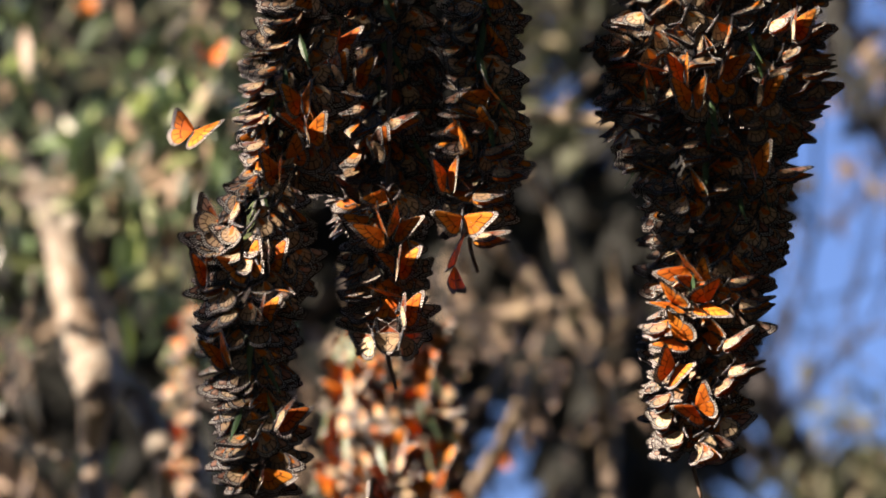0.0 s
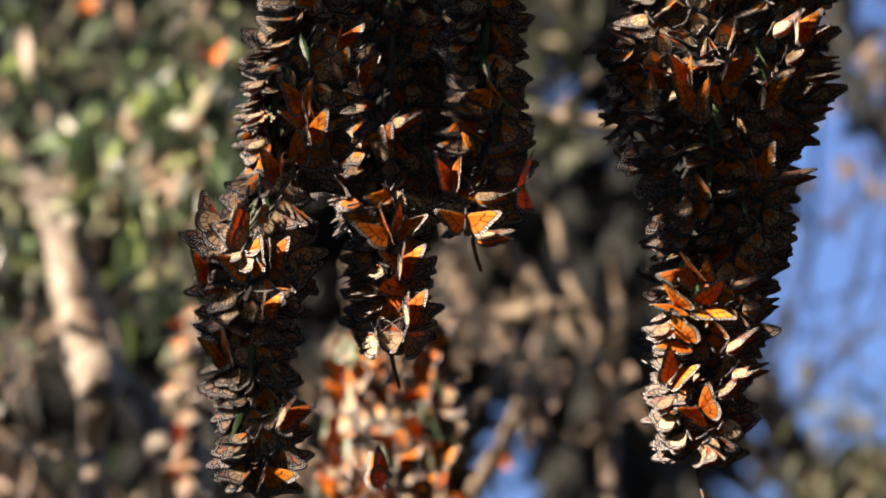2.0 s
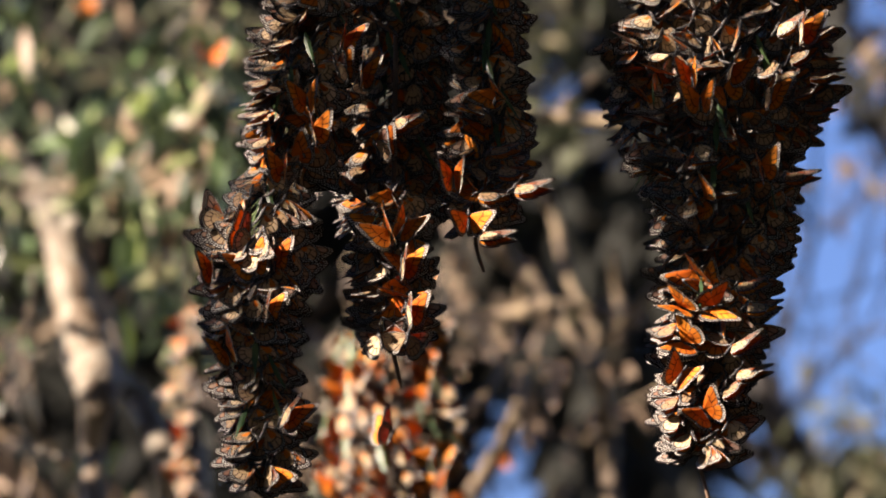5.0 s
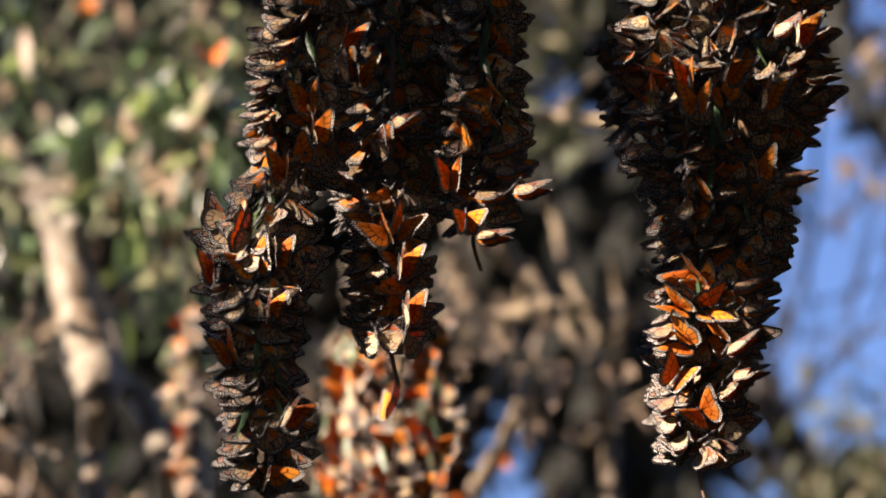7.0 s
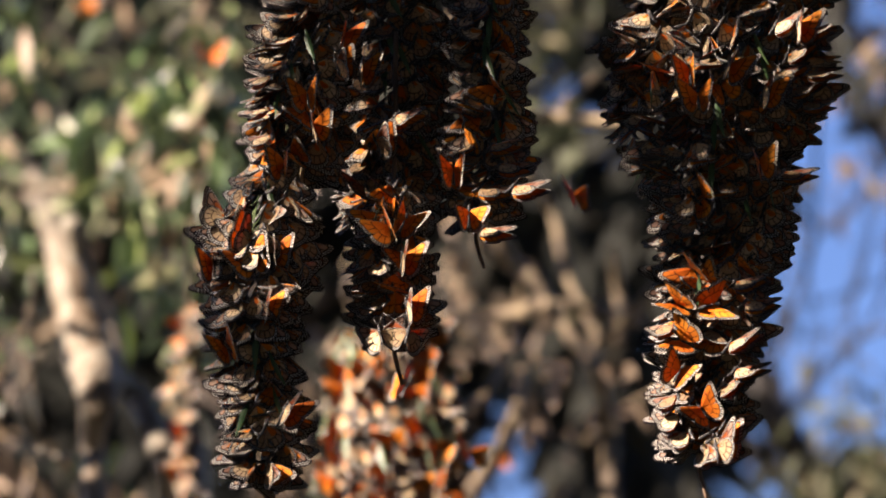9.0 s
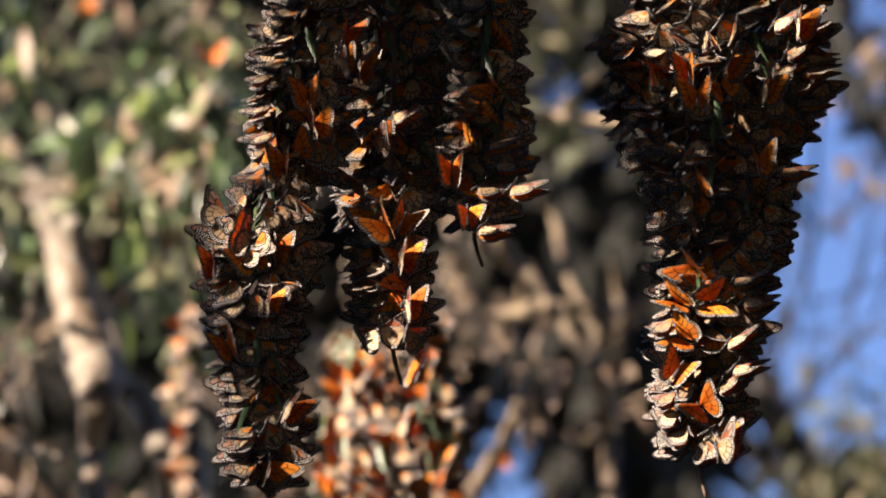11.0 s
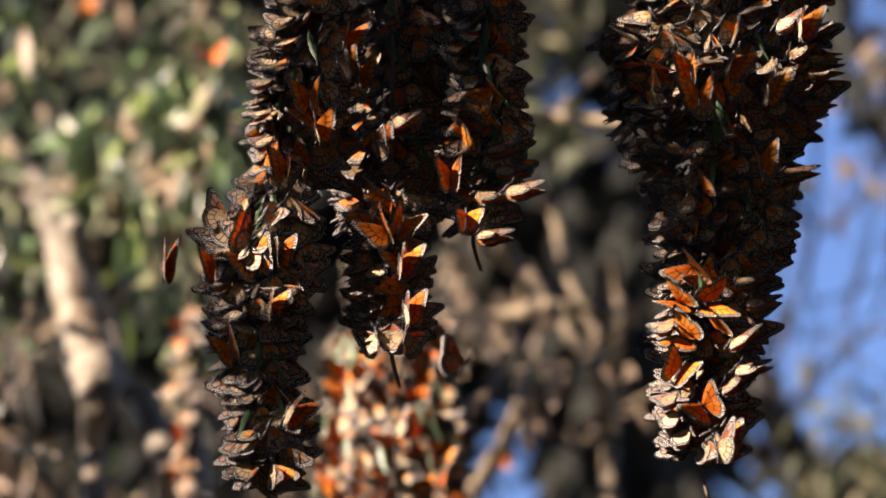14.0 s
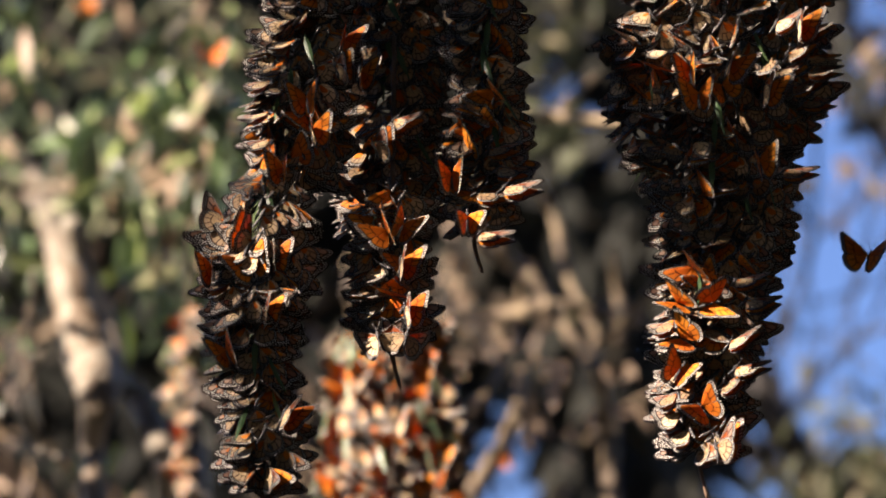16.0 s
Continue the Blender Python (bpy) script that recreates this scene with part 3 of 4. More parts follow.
# ---- unseen bough, added up towards the sun to shade the clusters ----
def build_shade():
    rnd = random.Random(80)
    # sun gaps: column, row, nearer by, radius, share let through
    def gap(*rows):
        return [(spot(a, b) - Vector((0, near, 0)), r, share) for a, b, near, r, share in rows]

    gaps = gap(
        (1240, 605, 0.04, 0.055, 1.0), (1235, 645, 0.04, 0.09, 1.0), (1240, 730, 0.03, 0.13, 1.0), (1220, 800, 0.0, 0.1, 1.0), (1330, 620, 0.0, 0.06, 0.7),
        (905, 262, 0.05, 0.04, 0.95), (845, 378, 0.07, 0.038, 1.0), (1430, 120, 0.08, 0.08, 0.92))
    gaps += gap(
        (680, 235, 0.1, 0.03, 0.9), (600, 105, 0.1, 0.035, 0.9),
        (690, 590, 0.04, 0.08, 1.0), (480, 60, 0.03, 0.07, 0.8), (470, 150, 0.03, 0.08, 0.85), (450, 250, 0.03, 0.07, 0.85), (375, 450, 0.03, 0.05, 0.25), (390, 560, 0.03, 0.06, 0.3),
        (400, 760, 0.03, 0.06, 0.35), (500, 780, 0.04, 0.05, 0.25), (1120, 50, 0.08, 0.09, 0.9), (510, 60, 0.06, 0.05, 0.75), (500, 150, 0.07, 0.05, 0.75), (485, 240, 0.07, 0.05, 0.75),
        (720, 380, 0.06, 0.04, 0.7), (610, 60, 0.08, 0.04, 0.7), (650, 50, 0.1, 0.06, 0.6), (590, 40, 0.1, 0.07, 0.7))
    lot = []
    for _ in range(5900):
        deep = rnd.random()
        if deep < 0.33:
            at = spot(rnd.uniform(300, 800), rnd.uniform(-160, 900)) + Vector((0, rnd.uniform(-0.13, 0.13), 0))
        elif deep < 0.6:
            at = spot(rnd.uniform(610, 960), rnd.uniform(-160, 400)) + Vector((0, rnd.uniform(-0.13, 0.13), 0))
        else:
            at = spot(rnd.uniform(1040, 1500), rnd.uniform(-160, 540)) + Vector((0, rnd.uniform(-0.2, 0.15), 0))
        through_it = 0.05
        if deep < 0.33:
            high = at.z > spot(500, 285).z
            inner = spot(540 if high else 460, 300).x
            through_it = (0.72 if high else 0.28) if at.x < inner else 0.06
        for q, r, share in gaps:
            off = at - q
            if (off - SUN * off.dot(SUN)).length < r:
                through_it = max(through_it, share)
        if rnd.random() > through_it:
            lot.append((at + SUN * (rnd.uniform(4.6, 5.6) if deep < 0.33 else rnd.uniform(1.9, 2.3)) + Vector((0, 0, 0.025)), (0.004, 0.004, 0.004), 1))
    bough = tagged(new("shading_bough"), "unseen leafy gum bough added to shade the butterfly clusters", "bough")
    part("foliage", leaves("foliage", lot, SHADE_LEAF, 0.05, 0.02, 81), bough)
    part("stem", tube("stem", [spot(a, -250) + SUN * 2.1 for a in (200, 600, 1100, 1600)] + [Vector((1.2, 7.0, 4.6))], [0.008, 0.011, 0.015, 0.02, 0.028], TWIG_BARK, 8, 0.1), bough)


build_shade()


# ---- trees of the grove ----
def tree(name, label, limbs, crowns, bark, sides=10):
    """limbs: name, points, radii; crowns: name, clumps, material, leaf length, leaf width."""
    root = tagged(new(name), label, "tree", "trees of the grove")
    for i, (kind, pts, radii) in enumerate(limbs):
        part(kind, tube(kind, pts, [r * PACE for r in radii], bark, sides, 0.06, i), root)
    for i, (kind, clumps, mat, length, width) in enumerate(crowns):
        part(kind, leaves(kind, clumps, mat, length * PACE, width * PACE, len(name) * 7 + i), root)
    return root


def clumps_in(a0, a1, b0, b1, y0, y1, number, radius, count, seed, skip=()):
    rnd = random.Random(seed)
    out = []
    while len(out) < number:
        a, b, y = rnd.uniform(a0, a1), rnd.uniform(b0, b1), rnd.uniform(y0, y1)
        if any(((a - p) / w) ** 2 + ((b - q) / h) ** 2 < 1 for p, q, w, h in skip):
            continue
        r = radius * PACE * rnd.uniform(0.6, 1.4)
        out.append((spot(a, b, y), (r, r, r * 1.4), count))
    return out


def grounded(a, b, y, dx=0.0):
    p = spot(a, b, y)
    return Vector((p.x + dx, p.y, -0.1))


def wandering(pts, y, r0, r1):
    """A branch through grid places at distance y, thinning from r0 to r1."""
    n = len(pts)
    return [spot(a, b, y + 0.15 * math.sin(i * 1.7)) for i, (a, b) in enumerate(pts)], [r0 + (r1 - r0) * i / (n - 1) for i in range(n)]


def build_pale_gum():
    y = 10.0
    main = [(165, 900), (163, 800), (168, 750), (175, 700), (162, 640), (140, 560), (115, 470), (98, 405), (60, 330), (-160, 60)]
    pts, _ = wandering(main, y, 1, 1)
    rad = [0.025, 0.025, 0.030, 0.043, 0.056, 0.050, 0.038, 0.036, 0.040, 0.045]
    for i, back_by in ((6, 0.3), (7, 2.0), (8, 3.5), (9, 4.0)):
        pts[i] = spot(*main[i], y + back_by)
    pts, rad = [grounded(165, 882, y, 0.1), spot(160, 1500, y)] + pts, [0.11, 0.07] + rad
    side, srad = wandering([(165, 650), (235, 695), (272, 755), (293, 820), (325, 900), (350, 980)], y + 0.0, 0.026, 0.032)
    side, srad = side + [grounded(350, 960, y, 0.2)], srad + [0.1]
    up, urad = wandering([(200, 650), (185, 570), (150, 480), (125, 390)], y + 0.3, 0.03, 0.02)
    crown = clumps_in(-150, 480, 140, 310, 10.8, 14, 35, 0.12, 17, 31) + clumps_in(-150, 480, 390, 600, 10.8, 14, 12, 0.10, 11, 39)
    # unseen leaves added up towards the sun to shade the lower stems
    crown += [(p + SUN * 1.5, r, n) for p, r, n in clumps_in(140, 350, 735, 930, 9.8, 10.2, 12, 0.06, 8, 30)]
    upper = clumps_in(-150, 480, -250, 150, 11.5, 14.5, 10, 0.12, 14, 35)
    crown += clumps_in(240, 470, 40, 440, 11.6, 12.6, 21, 0.08, 9, 37)
    crown += clumps_in(190, 420, 130, 430, 10.2, 10.8, 24, 0.07, 8, 38)
    crown += clumps_in(-150, 480, -200, 130, 11, 14, 7, 0.09, 7, 36)
    # clumps mostly left of the view, added to dapple the trunk with shade
    crown += clumps_in(-380, -30, 50, 760, 9.3, 9.9, 5, 0.10, 8, 33)
    low = clumps_in(-100, 420, 500, 1000, 11.5, 14, 8, 0.12, 11, 32)
    sere = clumps_in(-100, 480, 470, 1000, 11.2, 14, 15, 0.12, 10, 40)
    tree("pale_gum_tree", "pale-barked gum tree with grey-green hanging leaves", [
        ("trunk", pts, rad), ("trunk", side, srad), ("limb", up, urad),
        ("limb", *wandering([(-60, 330), (60, 330), (180, 345), (330, 380)], 12.5, 0.02, 0.012)),
        ("branch", *wandering([(62, 480), (52, 560), (20, 640), (30, 690), (60, 760), (82, 805)], 9.9, 0.006, 0.004)),
        ("branch", *wandering([(80, 615), (30, 690), (5, 730), (-40, 780)], 10.0, 0.007, 0.004)),
        ("branch", *wandering([(-30, 735), (30, 775), (90, 803), (130, 812)], 9.8, 0.006, 0.004)),
    ], [("crown", crown, GREY_LEAF, 0.115, 0.038), ("foliage", upper, OLIVE_LEAF, 0.14, 0.036), ("foliage", low, GREY_LEAF, 0.10, 0.026), ("foliage", sere, DRY_LEAF, 0.09, 0.03)], PALE_BARK)


def build_brown_tree():
    y = 11.1
    pts, rad = wandering([(1085, 1000), (1078, 860), (1072, 720), (1050, 650), (1000, 580), (950, 500), (890, 440), (840, 250), (800, 0)], y, 0.020, 0.012)
    limbs = [("trunk", [grounded(1090, 1000, y)] + pts, [0.07] + rad)]
    for p, r0, r1, dy in (
            ([(790, 565), (880, 560), (960, 545), (1050, 545), (1130, 565)], 0.016, 0.016, 0.3),
            ([(850, 430), (900, 465), (950, 500), (972, 550)], 0.018, 0.014, -0.1),
            ([(1050, 650), (1055, 610), (1120, 555), (1200, 470)], 0.018, 0.012, 0.1),
            ([(895, 560), (892, 630), (872, 680), (835, 730)], 0.009, 0.007, -0.3),
            ([(815, 910), (850, 850), (885, 790), (915, 720), (925, 650)], 0.022, 0.012, -0.4),
            ([(930, 300), (980, 380), (1000, 480), (1060, 600)], 0.014, 0.01, 0.8),
            ([(930, 203), (980, 204), (1050, 212), (1130, 215)], 0.012, 0.010, -0.6),
            ([(1000, 185), (1030, 155), (1060, 130)], 0.012, 0.008, -0.5),
            ([(1040, 780), (1150, 700), (1330, 640)], 0.014, 0.008, 1.2),
            ([(1095, 600), (1095, 520), (1085, 440)], 0.016, 0.012, 0.6)):
        limbs.append(("branch", *wandering(p, y + dy, r0, r1)))
    dry = clumps_in(800, 1010, 400, 720, 11.6, 13.2, 2, 0.09, 4, 41, skip=[(868, 780, 80, 90), (945, 860, 90, 60)])
    dry += clumps_in(760, 900, 420, 620, 12.5, 14, 4, 0.08, 4, 42)
    dry += clumps_in(470, 840, 470, 960, 12.0, 14, 28, 0.09, 10, 43)
    dry += clumps_in(780, 950, 430, 760, 11.2, 11.9, 1, 0.06, 4, 46, skip=[(868, 780, 60, 70)])
    dry += clumps_in(960, 1150, 560, 960, 12.8, 14, 3, 0.08, 4, 45)
    pale = []
    for a, b in ((968, 650), (1000, 655), (984, 682), (918, 742), (946, 742), (933, 768), (920, 605), (1075, 665), (1105, 662), (1056, 730), (850, 580), (868, 600), (835, 765), (800, 535), (1130, 735)):
        pale.append((spot(a, b - 14, y - 0.3), (0.008, 0.03, 0.008), 2))
    green = clumps_in(930, 1090, -120, 240, 13, 15, 11, 0.09, 8, 44)
    # clumps added beyond the view, up towards the sun, to dapple the branches
    shade = [(p + SUN * 2.6, r, n) for p, r, n in clumps_in(960, 1180, 260, 500, 10.6, 11.9, 35, 0.07, 8, 47)]
    shade += [(p + SUN * 2.6, r, n) for p, r, n in clumps_in(930, 1180, 430, 590, 10.8, 11.6, 14, 0.07, 8, 29)]
    green += shade
    tree("brown_tree", "bare brown tangle of grove branches with dry leaves", limbs, [("foliage", dry, DRY_LEAF, 0.075, 0.04), ("foliage", pale, PALE_LEAF, 0.062, 0.036), ("foliage", green, OLIVE_LEAF, 0.12, 0.03)], BROWN_BARK, 8)


def build_thin_tree():
    y = 15.0
    limbs = []
    pts, rad = wandering([(1530, 1050), (1450, 882), (1395, 770), (1345, 680), (1280, 560), (1230, 300), (1220, 0)], y, 0.062, 0.034)
    limbs.append(("trunk", [grounded(1520, 1050, y)] + pts, [0.09] + rad))
    for p, r0, r1, dy in (
            ([(1375, 740), (1450, 660), (1520, 600), (1620, 560)], 0.012, 0.007, 0.2),
            ([(1340, 690), (1400, 560), (1440, 420), (1450, 200), (1500, -60)], 0.012, 0.006, 0.3),
            ([(1440, 420), (1500, 380), (1560, 300), (1620, 240)], 0.009, 0.006, 0.3),
            ([(1420, 540), (1500, 520), (1600, 480)], 0.006, 0.004, 0.3),
            ([(1420, 830), (1500, 760), (1600, 730)], 0.012, 0.008, -0.2),
            ([(1480, 640), (1500, 560), (1540, 430), (1550, 300)], 0.006, 0.004, 0.1),
            ([(1400, 600), (1460, 590), (1530, 640), (1590, 700)], 0.006, 0.004, 0.5)):
        limbs.append(("branch", *wandering(p, y + dy, r0, r1)))
    rnd = random.Random(55)
    for i in range(16):
        a, b, lean = rnd.uniform(1330, 1560), rnd.uniform(260, 900), rnd.uniform(-50, 90)
        twig = [(a, b), (a + lean, b - 90), (a + lean * 1.6 + rnd.uniform(-30, 30), b - 190), (a + lean * 2 + rnd.uniform(-60, 60), b - 300)]
        limbs.append(("twig", *wandering(twig, y + rnd.uniform(-0.6, 0.8), rnd.uniform(0.004, 0.008), 0.002)))
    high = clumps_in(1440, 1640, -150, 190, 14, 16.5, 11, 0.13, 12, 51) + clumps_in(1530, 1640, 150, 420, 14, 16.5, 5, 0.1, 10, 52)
    # leaf clumps added out of view, far towards the sun, to shade the stem
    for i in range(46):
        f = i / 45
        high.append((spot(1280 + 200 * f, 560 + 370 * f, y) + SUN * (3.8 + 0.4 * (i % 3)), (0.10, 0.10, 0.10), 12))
    sere = clumps_in(1430, 1640, -150, 460, 14, 16.5, 16, 0.10, 6, 56)
    low = clumps_in(1440, 1640, 770, 1000, 14, 16.5, 24, 0.17, 20, 53) + clumps_in(1380, 1480, 840, 1000, 14, 16, 8, 0.1, 14, 54)
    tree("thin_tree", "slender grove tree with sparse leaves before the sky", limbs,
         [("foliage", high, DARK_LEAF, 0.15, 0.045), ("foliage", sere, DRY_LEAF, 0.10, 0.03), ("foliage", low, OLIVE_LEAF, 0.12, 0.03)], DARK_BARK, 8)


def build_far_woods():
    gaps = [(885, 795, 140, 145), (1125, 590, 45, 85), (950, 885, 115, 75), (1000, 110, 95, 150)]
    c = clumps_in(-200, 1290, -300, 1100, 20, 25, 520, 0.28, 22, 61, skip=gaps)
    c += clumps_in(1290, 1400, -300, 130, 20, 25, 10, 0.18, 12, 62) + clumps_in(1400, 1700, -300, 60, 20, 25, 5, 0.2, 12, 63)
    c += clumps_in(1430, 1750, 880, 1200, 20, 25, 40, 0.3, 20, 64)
    # the wood's shade is painted in through its near-black leaf colour
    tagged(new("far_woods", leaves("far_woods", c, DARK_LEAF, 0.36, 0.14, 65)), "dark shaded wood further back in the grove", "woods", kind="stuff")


def build_host_tree():
    """The gum that carries the clusters: its stem stands aside, its limb runs over them."""
    limb = [Vector((2.9, 8.0, -0.1)), Vector((2.8, 7.9, 2.2)), Vector((2.3, 7.7, 4.2)), Vector((1.2, 7.35, 4.5)), Vector((0.2, 7.1, 4.3)), Vector((-0.7, 6.9, 4.5)), Vector((-1.6, 6.6, 5.1))]
    rnd = random.Random(70)
    # unseen crown, added overhead to keep skylight off the clusters
    crown = []
    for _ in range(150):
        crown.append((Vector((rnd.uniform(-1.3, 3.2), rnd.uniform(6.0, 9.2), rnd.uniform(4.6, 6.0))), (0.25, 0.25, 0.25), 26))
    tree("host_gum_tree", "gum tree whose limb bears the hanging butterfly twigs", [
        ("trunk", limb, [0.16, 0.13, 0.10, 0.07, 0.055, 0.045, 0.03])], [("crown", crown, SHADE_LEAF, 0.16, 0.03)], PALE_BARK)


def build_sky_block():
    """Unseen foliage added round, behind and over the eye to block skylight."""
    rnd = random.Random(90)
    lot = []
    for _ in range(950):
        w = rnd.uniform(radians(-200), radians(20))
        lot.append((Vector((7.5 * math.cos(w), 3 + 8 * math.sin(w), rnd.uniform(0.3, 9.5 if w > radians(-166) else 6.2))), (0.9, 0.9, 0.7), 26))
    for _ in range(260):
        w = rnd.uniform(radians(20), radians(66))
        lot.append((Vector((7.5 * math.cos(w), 3 + 8 * math.sin(w), rnd.uniform(0.3, 8.5))), (0.8, 0.8, 0.7), 26))
    for number, y0, y1, z0, z1 in ((70, 0.8, 2.2, 0.3, 10.6), (40, 2.2, 4.9, 9.9, 10.9), (50, 4.9, 5.3, 0.3, 10.8), (210, 5.8, 16, 0.3, 6.2)):
        for _ in range(number):
            lot.append((Vector((rnd.uniform(-8, -7), rnd.uniform(y0, y1), rnd.uniform(z0, z1))), (0.35, 0.35, 0.35), 26))
    roof = []
    for number, x0, x1, y0, y1, z0, z1 in ((900, -3.4, 7, -5, 10.5, 6.6, 7.6), (380, -8, -3.4, -5, 12, 10.6, 11.6), (340, -2, 7, 10.5, 18, 10.6, 11.6), (120, -8.4, -7.4, -2, 11, 10.8, 13)):
        for _ in range(number):
            roof.append((Vector((rnd.uniform(x0, x1), rnd.uniform(y0, y1), rnd.uniform(z0, z1))), (0.6, 0.6, 0.3), 26))
    tagged(new("grove_canopy", leaves("grove_canopy", roof, SHADE_LEAF, 0.4, 0.18, 92, 75)), "dense unseen leafy canopy added to block skylight", "woods", kind="stuff")
    tagged(new("grove_foliage", leaves("grove_foliage", lot, SHADE_LEAF, 0.4, 0.16, 91)), "dense unseen ring of leaves added to block skylight", "woods", kind="stuff")


build_pale_gum()
build_brown_tree()
build_thin_tree()
build_far_woods()
build_host_tree()
build_sky_block()


# ---- flights ----
IN_AIR = "monarch butterfly in flight with orange wings beating"
fliers = []


def flier(path, y, lean, first, last):
    """path: seconds, column, row. lean: turns about x, y, z, or the whole pose. first, last: the wing beats in seconds."""
    turned = lean if isinstance(lean, Matrix) else pose(0, 0, 0, *lean)
    rows = [(t, Matrix.Translation(spot(a, b, y)) @ turned) for t, a, b in path]
    fliers.append((butterfly(rows[0][1], 75, 5, IN_AIR, "flying butterflies", 1.0), rows, first, last))


flier([(0, 345, 235), (0.2, 308, 240), (0.3, 276, 238), (0.4, 276, 192), (0.5, 312, 220), (0.6, 372, 300), (0.7, 410, 350), (1.0, 440, 425), (16, 445, 430)], 5.5, (60, 20, -40), 0, 0.9)
flier([(0, 800, 470), (0.2, 840, 470), (0.3, 876, 455), (0.4, 924, 430), (0.5, 932, 402), (0.7, 930, 420), (0.9, 940, 435), (1.0, 955, 432), (1.1, 980, 378), (1.2, 1010, 349), (1.3, 997, 300), (1.4, 970, 275), (1.6, 926, 300), (1.8, 950, 292), (2.0, 922, 328), (2.1, 908, 318), (2.4, 906, 320), (2.8, 912, 328), (16, 892, 332)], 5.52, clinging(Vector(), Vector((0.97, -0.26, 0)), 12, -52), 0, 2.9)
flier([(0, 860, 330), (1.9, 860, 330), (2.0, 905, 290), (2.1, 970, 220), (2.2, 1031, 180), (2.4, 1150, 150), (2.8, 1250, 170), (16, 1260, 180)], 7.3, (60, 10, -30), 1.5, 2.9)
flier([(0, 120, 1300), (0.6, 160, 690), (0.7, 170, 650), (0.9, 184, 468), (1.1, 170, 356), (1.2, 136, 316), (1.3, 156, 236), (1.4, 176, 176), (1.5, 180, 140), (1.6, 180, 96), (2.0, 190, -150), (16, 500, -2500)], 7.5, (50, 15, -20), 0, 3)
flier([(0, 1300, 480), (2.2, 1340, 500), (2.4, 1412, 560), (2.7, 1640, 640), (16, 3800, 900)], 6.0, (60, 20, -70), 2, 4)
flier([(0, 700, -1500), (3.3, 450, -120), (3.5, 385, 125), (3.7, 460, 330), (3.9, 500, 420), (16, 500, 420)], 5.75, (80, 10, 15), 2.5, 4)
flier([(0, 900, 2400), (3.2, 1020, 960), (3.5, 1066, 848), (3.8, 1120, 960), (16, 1700, 3000)], 7.0, (70, 0, -15), 2.5, 4.5)
flier([(0, 900, 1900), (6.2, 300, 760), (6.4, 176, 620), (6.5, 56, 500), (6.8, -250, 330), (16, -3000, -600)], 5.0, (65, 30, 50), 5, 7)
flier([(0, -400, 2600), (6.1, 120, 1000), (6.3, 146, 832), (6.4, 150, 826), (6.5, 110, 960), (6.7, 20, 1150), (16, -900, 3000)], 5.0, (60, 25, -40), 5.5, 7.5)
flier([(0, 680, 560), (6.3, 830, 520), (6.5, 944, 582), (6.7, 1080, 520), (7.0, 1200, 440), (16, 1240, 430)], 6.1, (65, 0, -60), 6, 7.1)
flier([(0, 2600, 500), (7.5, 1640, 640), (7.7, 1536, 664), (7.8, 1526, 724), (7.9, 1480, 696), (8.0, 1416, 712), (8.1, 1376, 712), (8.2, 1324, 764), (8.4, 1268, 792), (16, 1268, 792)], 5.55, (75, 0, 45), 6.5, 8.6)
flier([(0, 700, 820), (7.9, 800, 765), (8.1, 970, 745), (8.2, 992, 748), (8.3, 1013, 756), (8.4, 1031, 790), (8.5, 1010, 815), (8.6, 960, 835), (8.8, 900, 830), (9.0, 830, 800), (9.2, 762, 769), (9.5, 705, 760), (16, 700, 758)], 7.4, (70, 10, 40), 7.6, 9.6)
flier([(0, 1280, 300), (8.5, 1180, 335), (8.7, 1076, 340), (8.8, 1032, 352), (9.0, 1012, 346), (9.3, 900, 400), (9.8, 700, 330), (16, 700, 330)], 6.4, (70, 0, 60), 8, 10)
flier([(0, 1500, -1500), (11.1, 900, -60), (11.4, 836, 128), (11.5, 824, 168), (11.7, 760, 180), (11.8, 798, 224), (11.9, 796, 208), (12.0, 788, 152), (12.1, 772, 130), (12.2, 760, 136), (12.3, 760, 156), (12.4, 744, 152), (12.6, 720, 40), (12.8, 690, -140), (16, 400, -2400)], 5.15, (75, 20, 20), 10.5, 13.5)
flier([(0, 1800, 2400), (11.8, 1090, 880), (12.0, 1028, 812), (12.3, 900, 960), (16, 500, 3000)], 7.4, (60, 0, 30), 11, 13)
flier([(0, -1800, 2400), (11.5, 250, 930), (11.7, 300, 838), (11.8, 296, 800), (11.95, 230, 930), (12.1, 120, 1050), (16, -2000, 2000)], 5.2, (60, 20, -30), 11, 13)
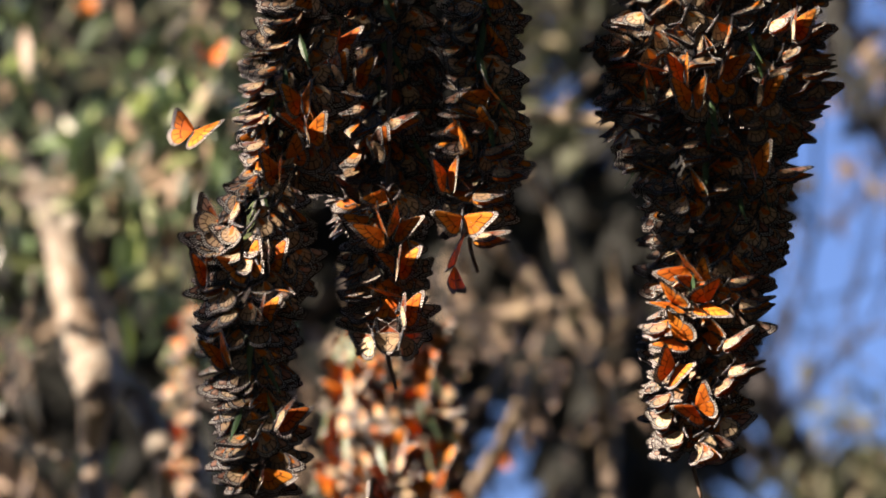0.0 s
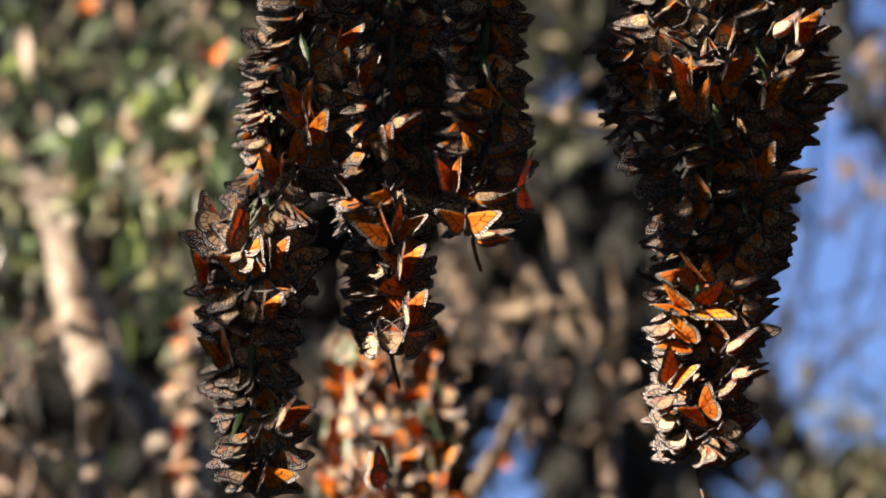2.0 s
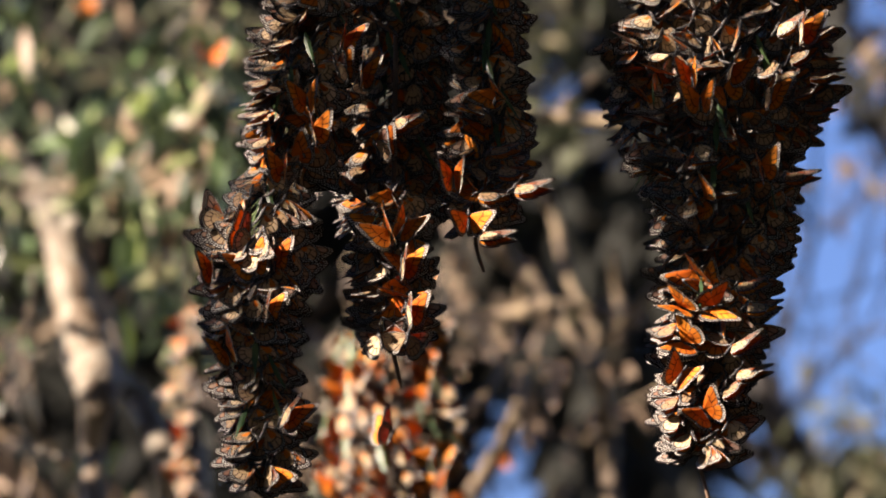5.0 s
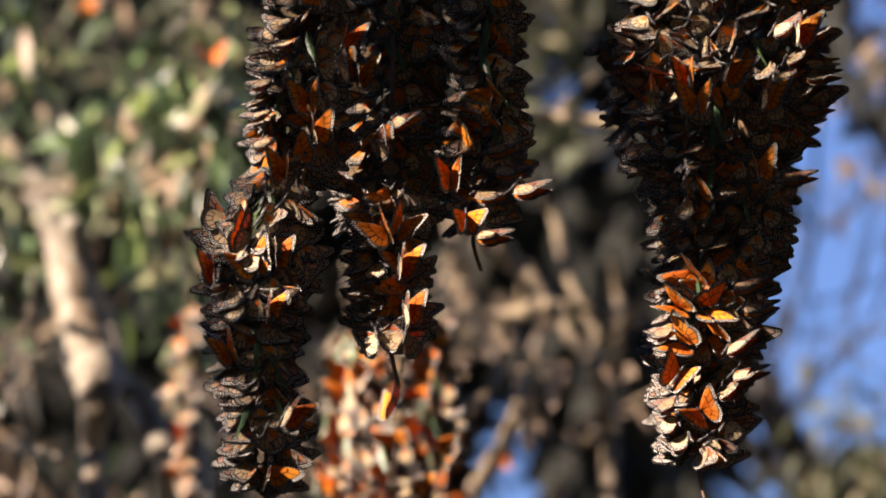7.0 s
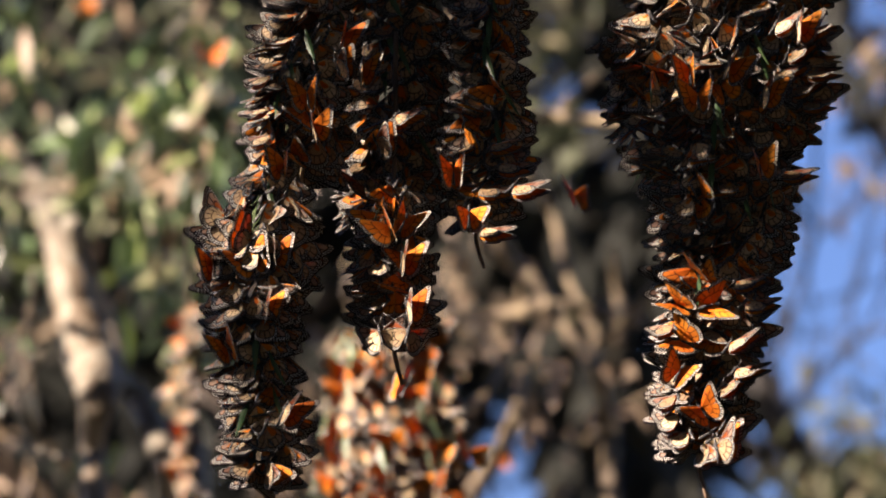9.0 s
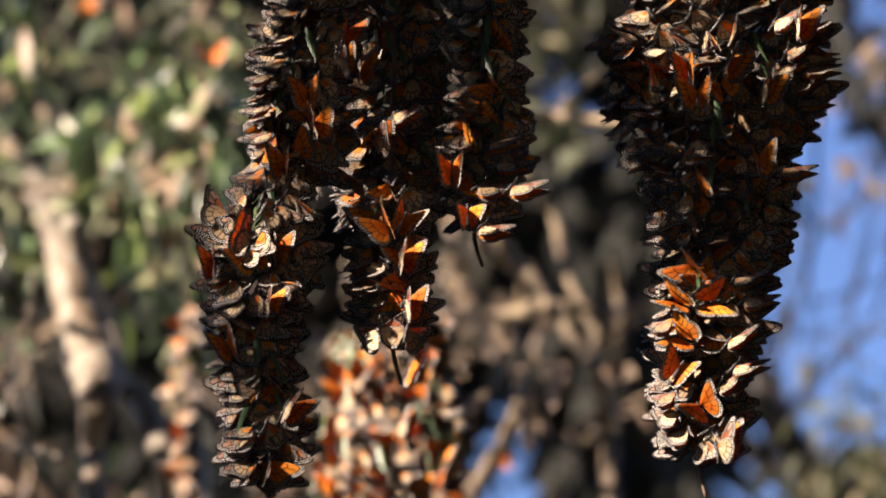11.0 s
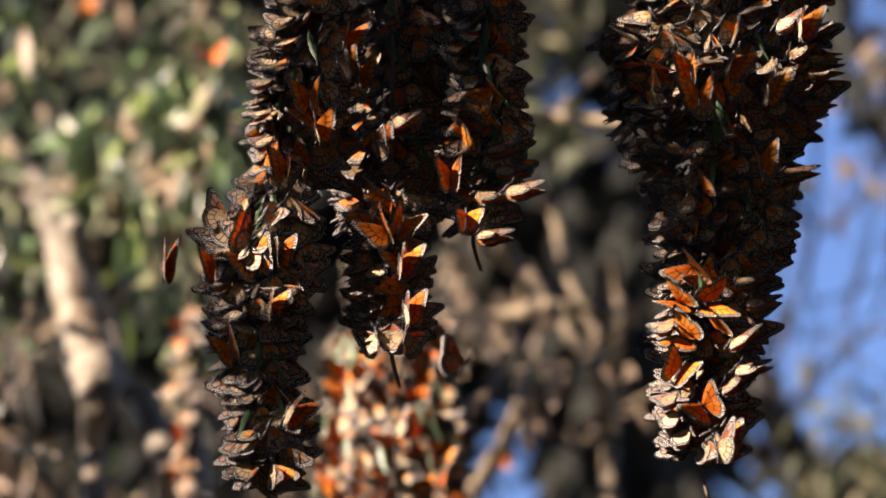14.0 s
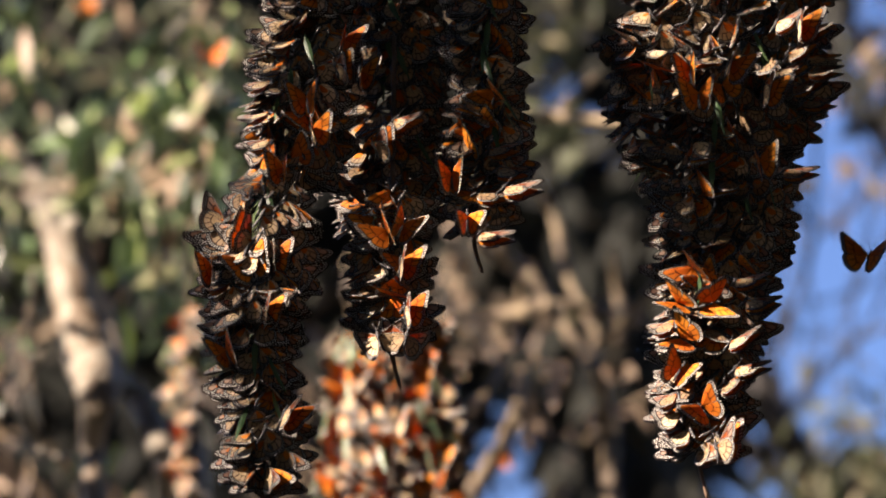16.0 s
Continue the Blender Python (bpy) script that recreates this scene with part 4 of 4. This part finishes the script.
flier([(0, -2500, 1200), (13.1, 60, 620), (13.3, 190, 528), (13.4, 208, 508), (13.5, 256, 468), (13.7, 282, 530), (13.8, 300, 560), (14.0, 288, 476), (14.1, 276, 470), (14.2, 244, 456), (14.4, 250, 396), (14.5, 228, 378), (14.6, 200, 412), (14.7, 224, 416), (14.8, 258, 444), (15.1, 360, 520), (15.3, 420, 560), (16, 440, 565)], 5.7, (75, 0, 20), 12.5, 15.4)
flier([(0, 690, 900), (13.9, 800, 640), (14.1, 896, 676), (14.2, 1024, 764), (14.3, 1160, 824), (14.4, 1344, 856), (14.6, 1640, 930), (16, 3600, 1200)], 6.3, (60, 0, -75), 13.7, 15)
flier([(0, 1300, 430), (15.6, 1330, 470), (15.8, 1405, 500), (15.9, 1470, 505), (16, 1538, 455)], 5.9, (70, 10, -30), 15.5, 16)


def motions():
    def swing(ob, m, sway):
        walk(ob, [(t, Matrix.Translation((x * STEP, 0, -z * STEP)) @ m) for t, x, z in sway])

    def flex(ob, sweep, rows):
        """Wing beats: seconds and lift, for both pairs of wings."""
        for wing in ob.children:
            if wing.data is BODY:
                continue
            side = 1 if wing.data in (FORE_R, HIND_R) else -1
            draw = sweep if wing.data in (FORE_R, FORE_L) else 0
            walk(wing, [(s, wing_pose(side, l, draw)) for s, l in rows])

    for ob, m, sway in swinging:
        swing(ob, m, sway)
    for ob, lift, sweep, other, wait in lively:
        rows, t, state = [(0, lift)], 0.4 + wait, lift
        while t < 15:
            rows.append((t, state))
            state = other if state == lift else lift
            rows.append((t + 0.3, state))
            t += 1.3 + wait * 0.6
        flex(ob, sweep, rows + [(16, state)])
    flex(WATCHED, 26, [(0, 20), (2.5, 20), (4, 34), (6.5, 58), (9, 60), (12, 66), (16, 64)])
    for ob, rows, first, last in fliers:
        walk(ob, rows)
        beats, k, t = [(0, 75)] if first > 0 else [], 0, first
        while t < last:
            beats.append((t, (12, 50, 78, 40)[k % 4]))
            t, k = t + 0.05, k + 1
        flex(ob, 5, beats + ([(last, 80), (16, 80)] if last < 16 else [(16, 30)]))


motions()
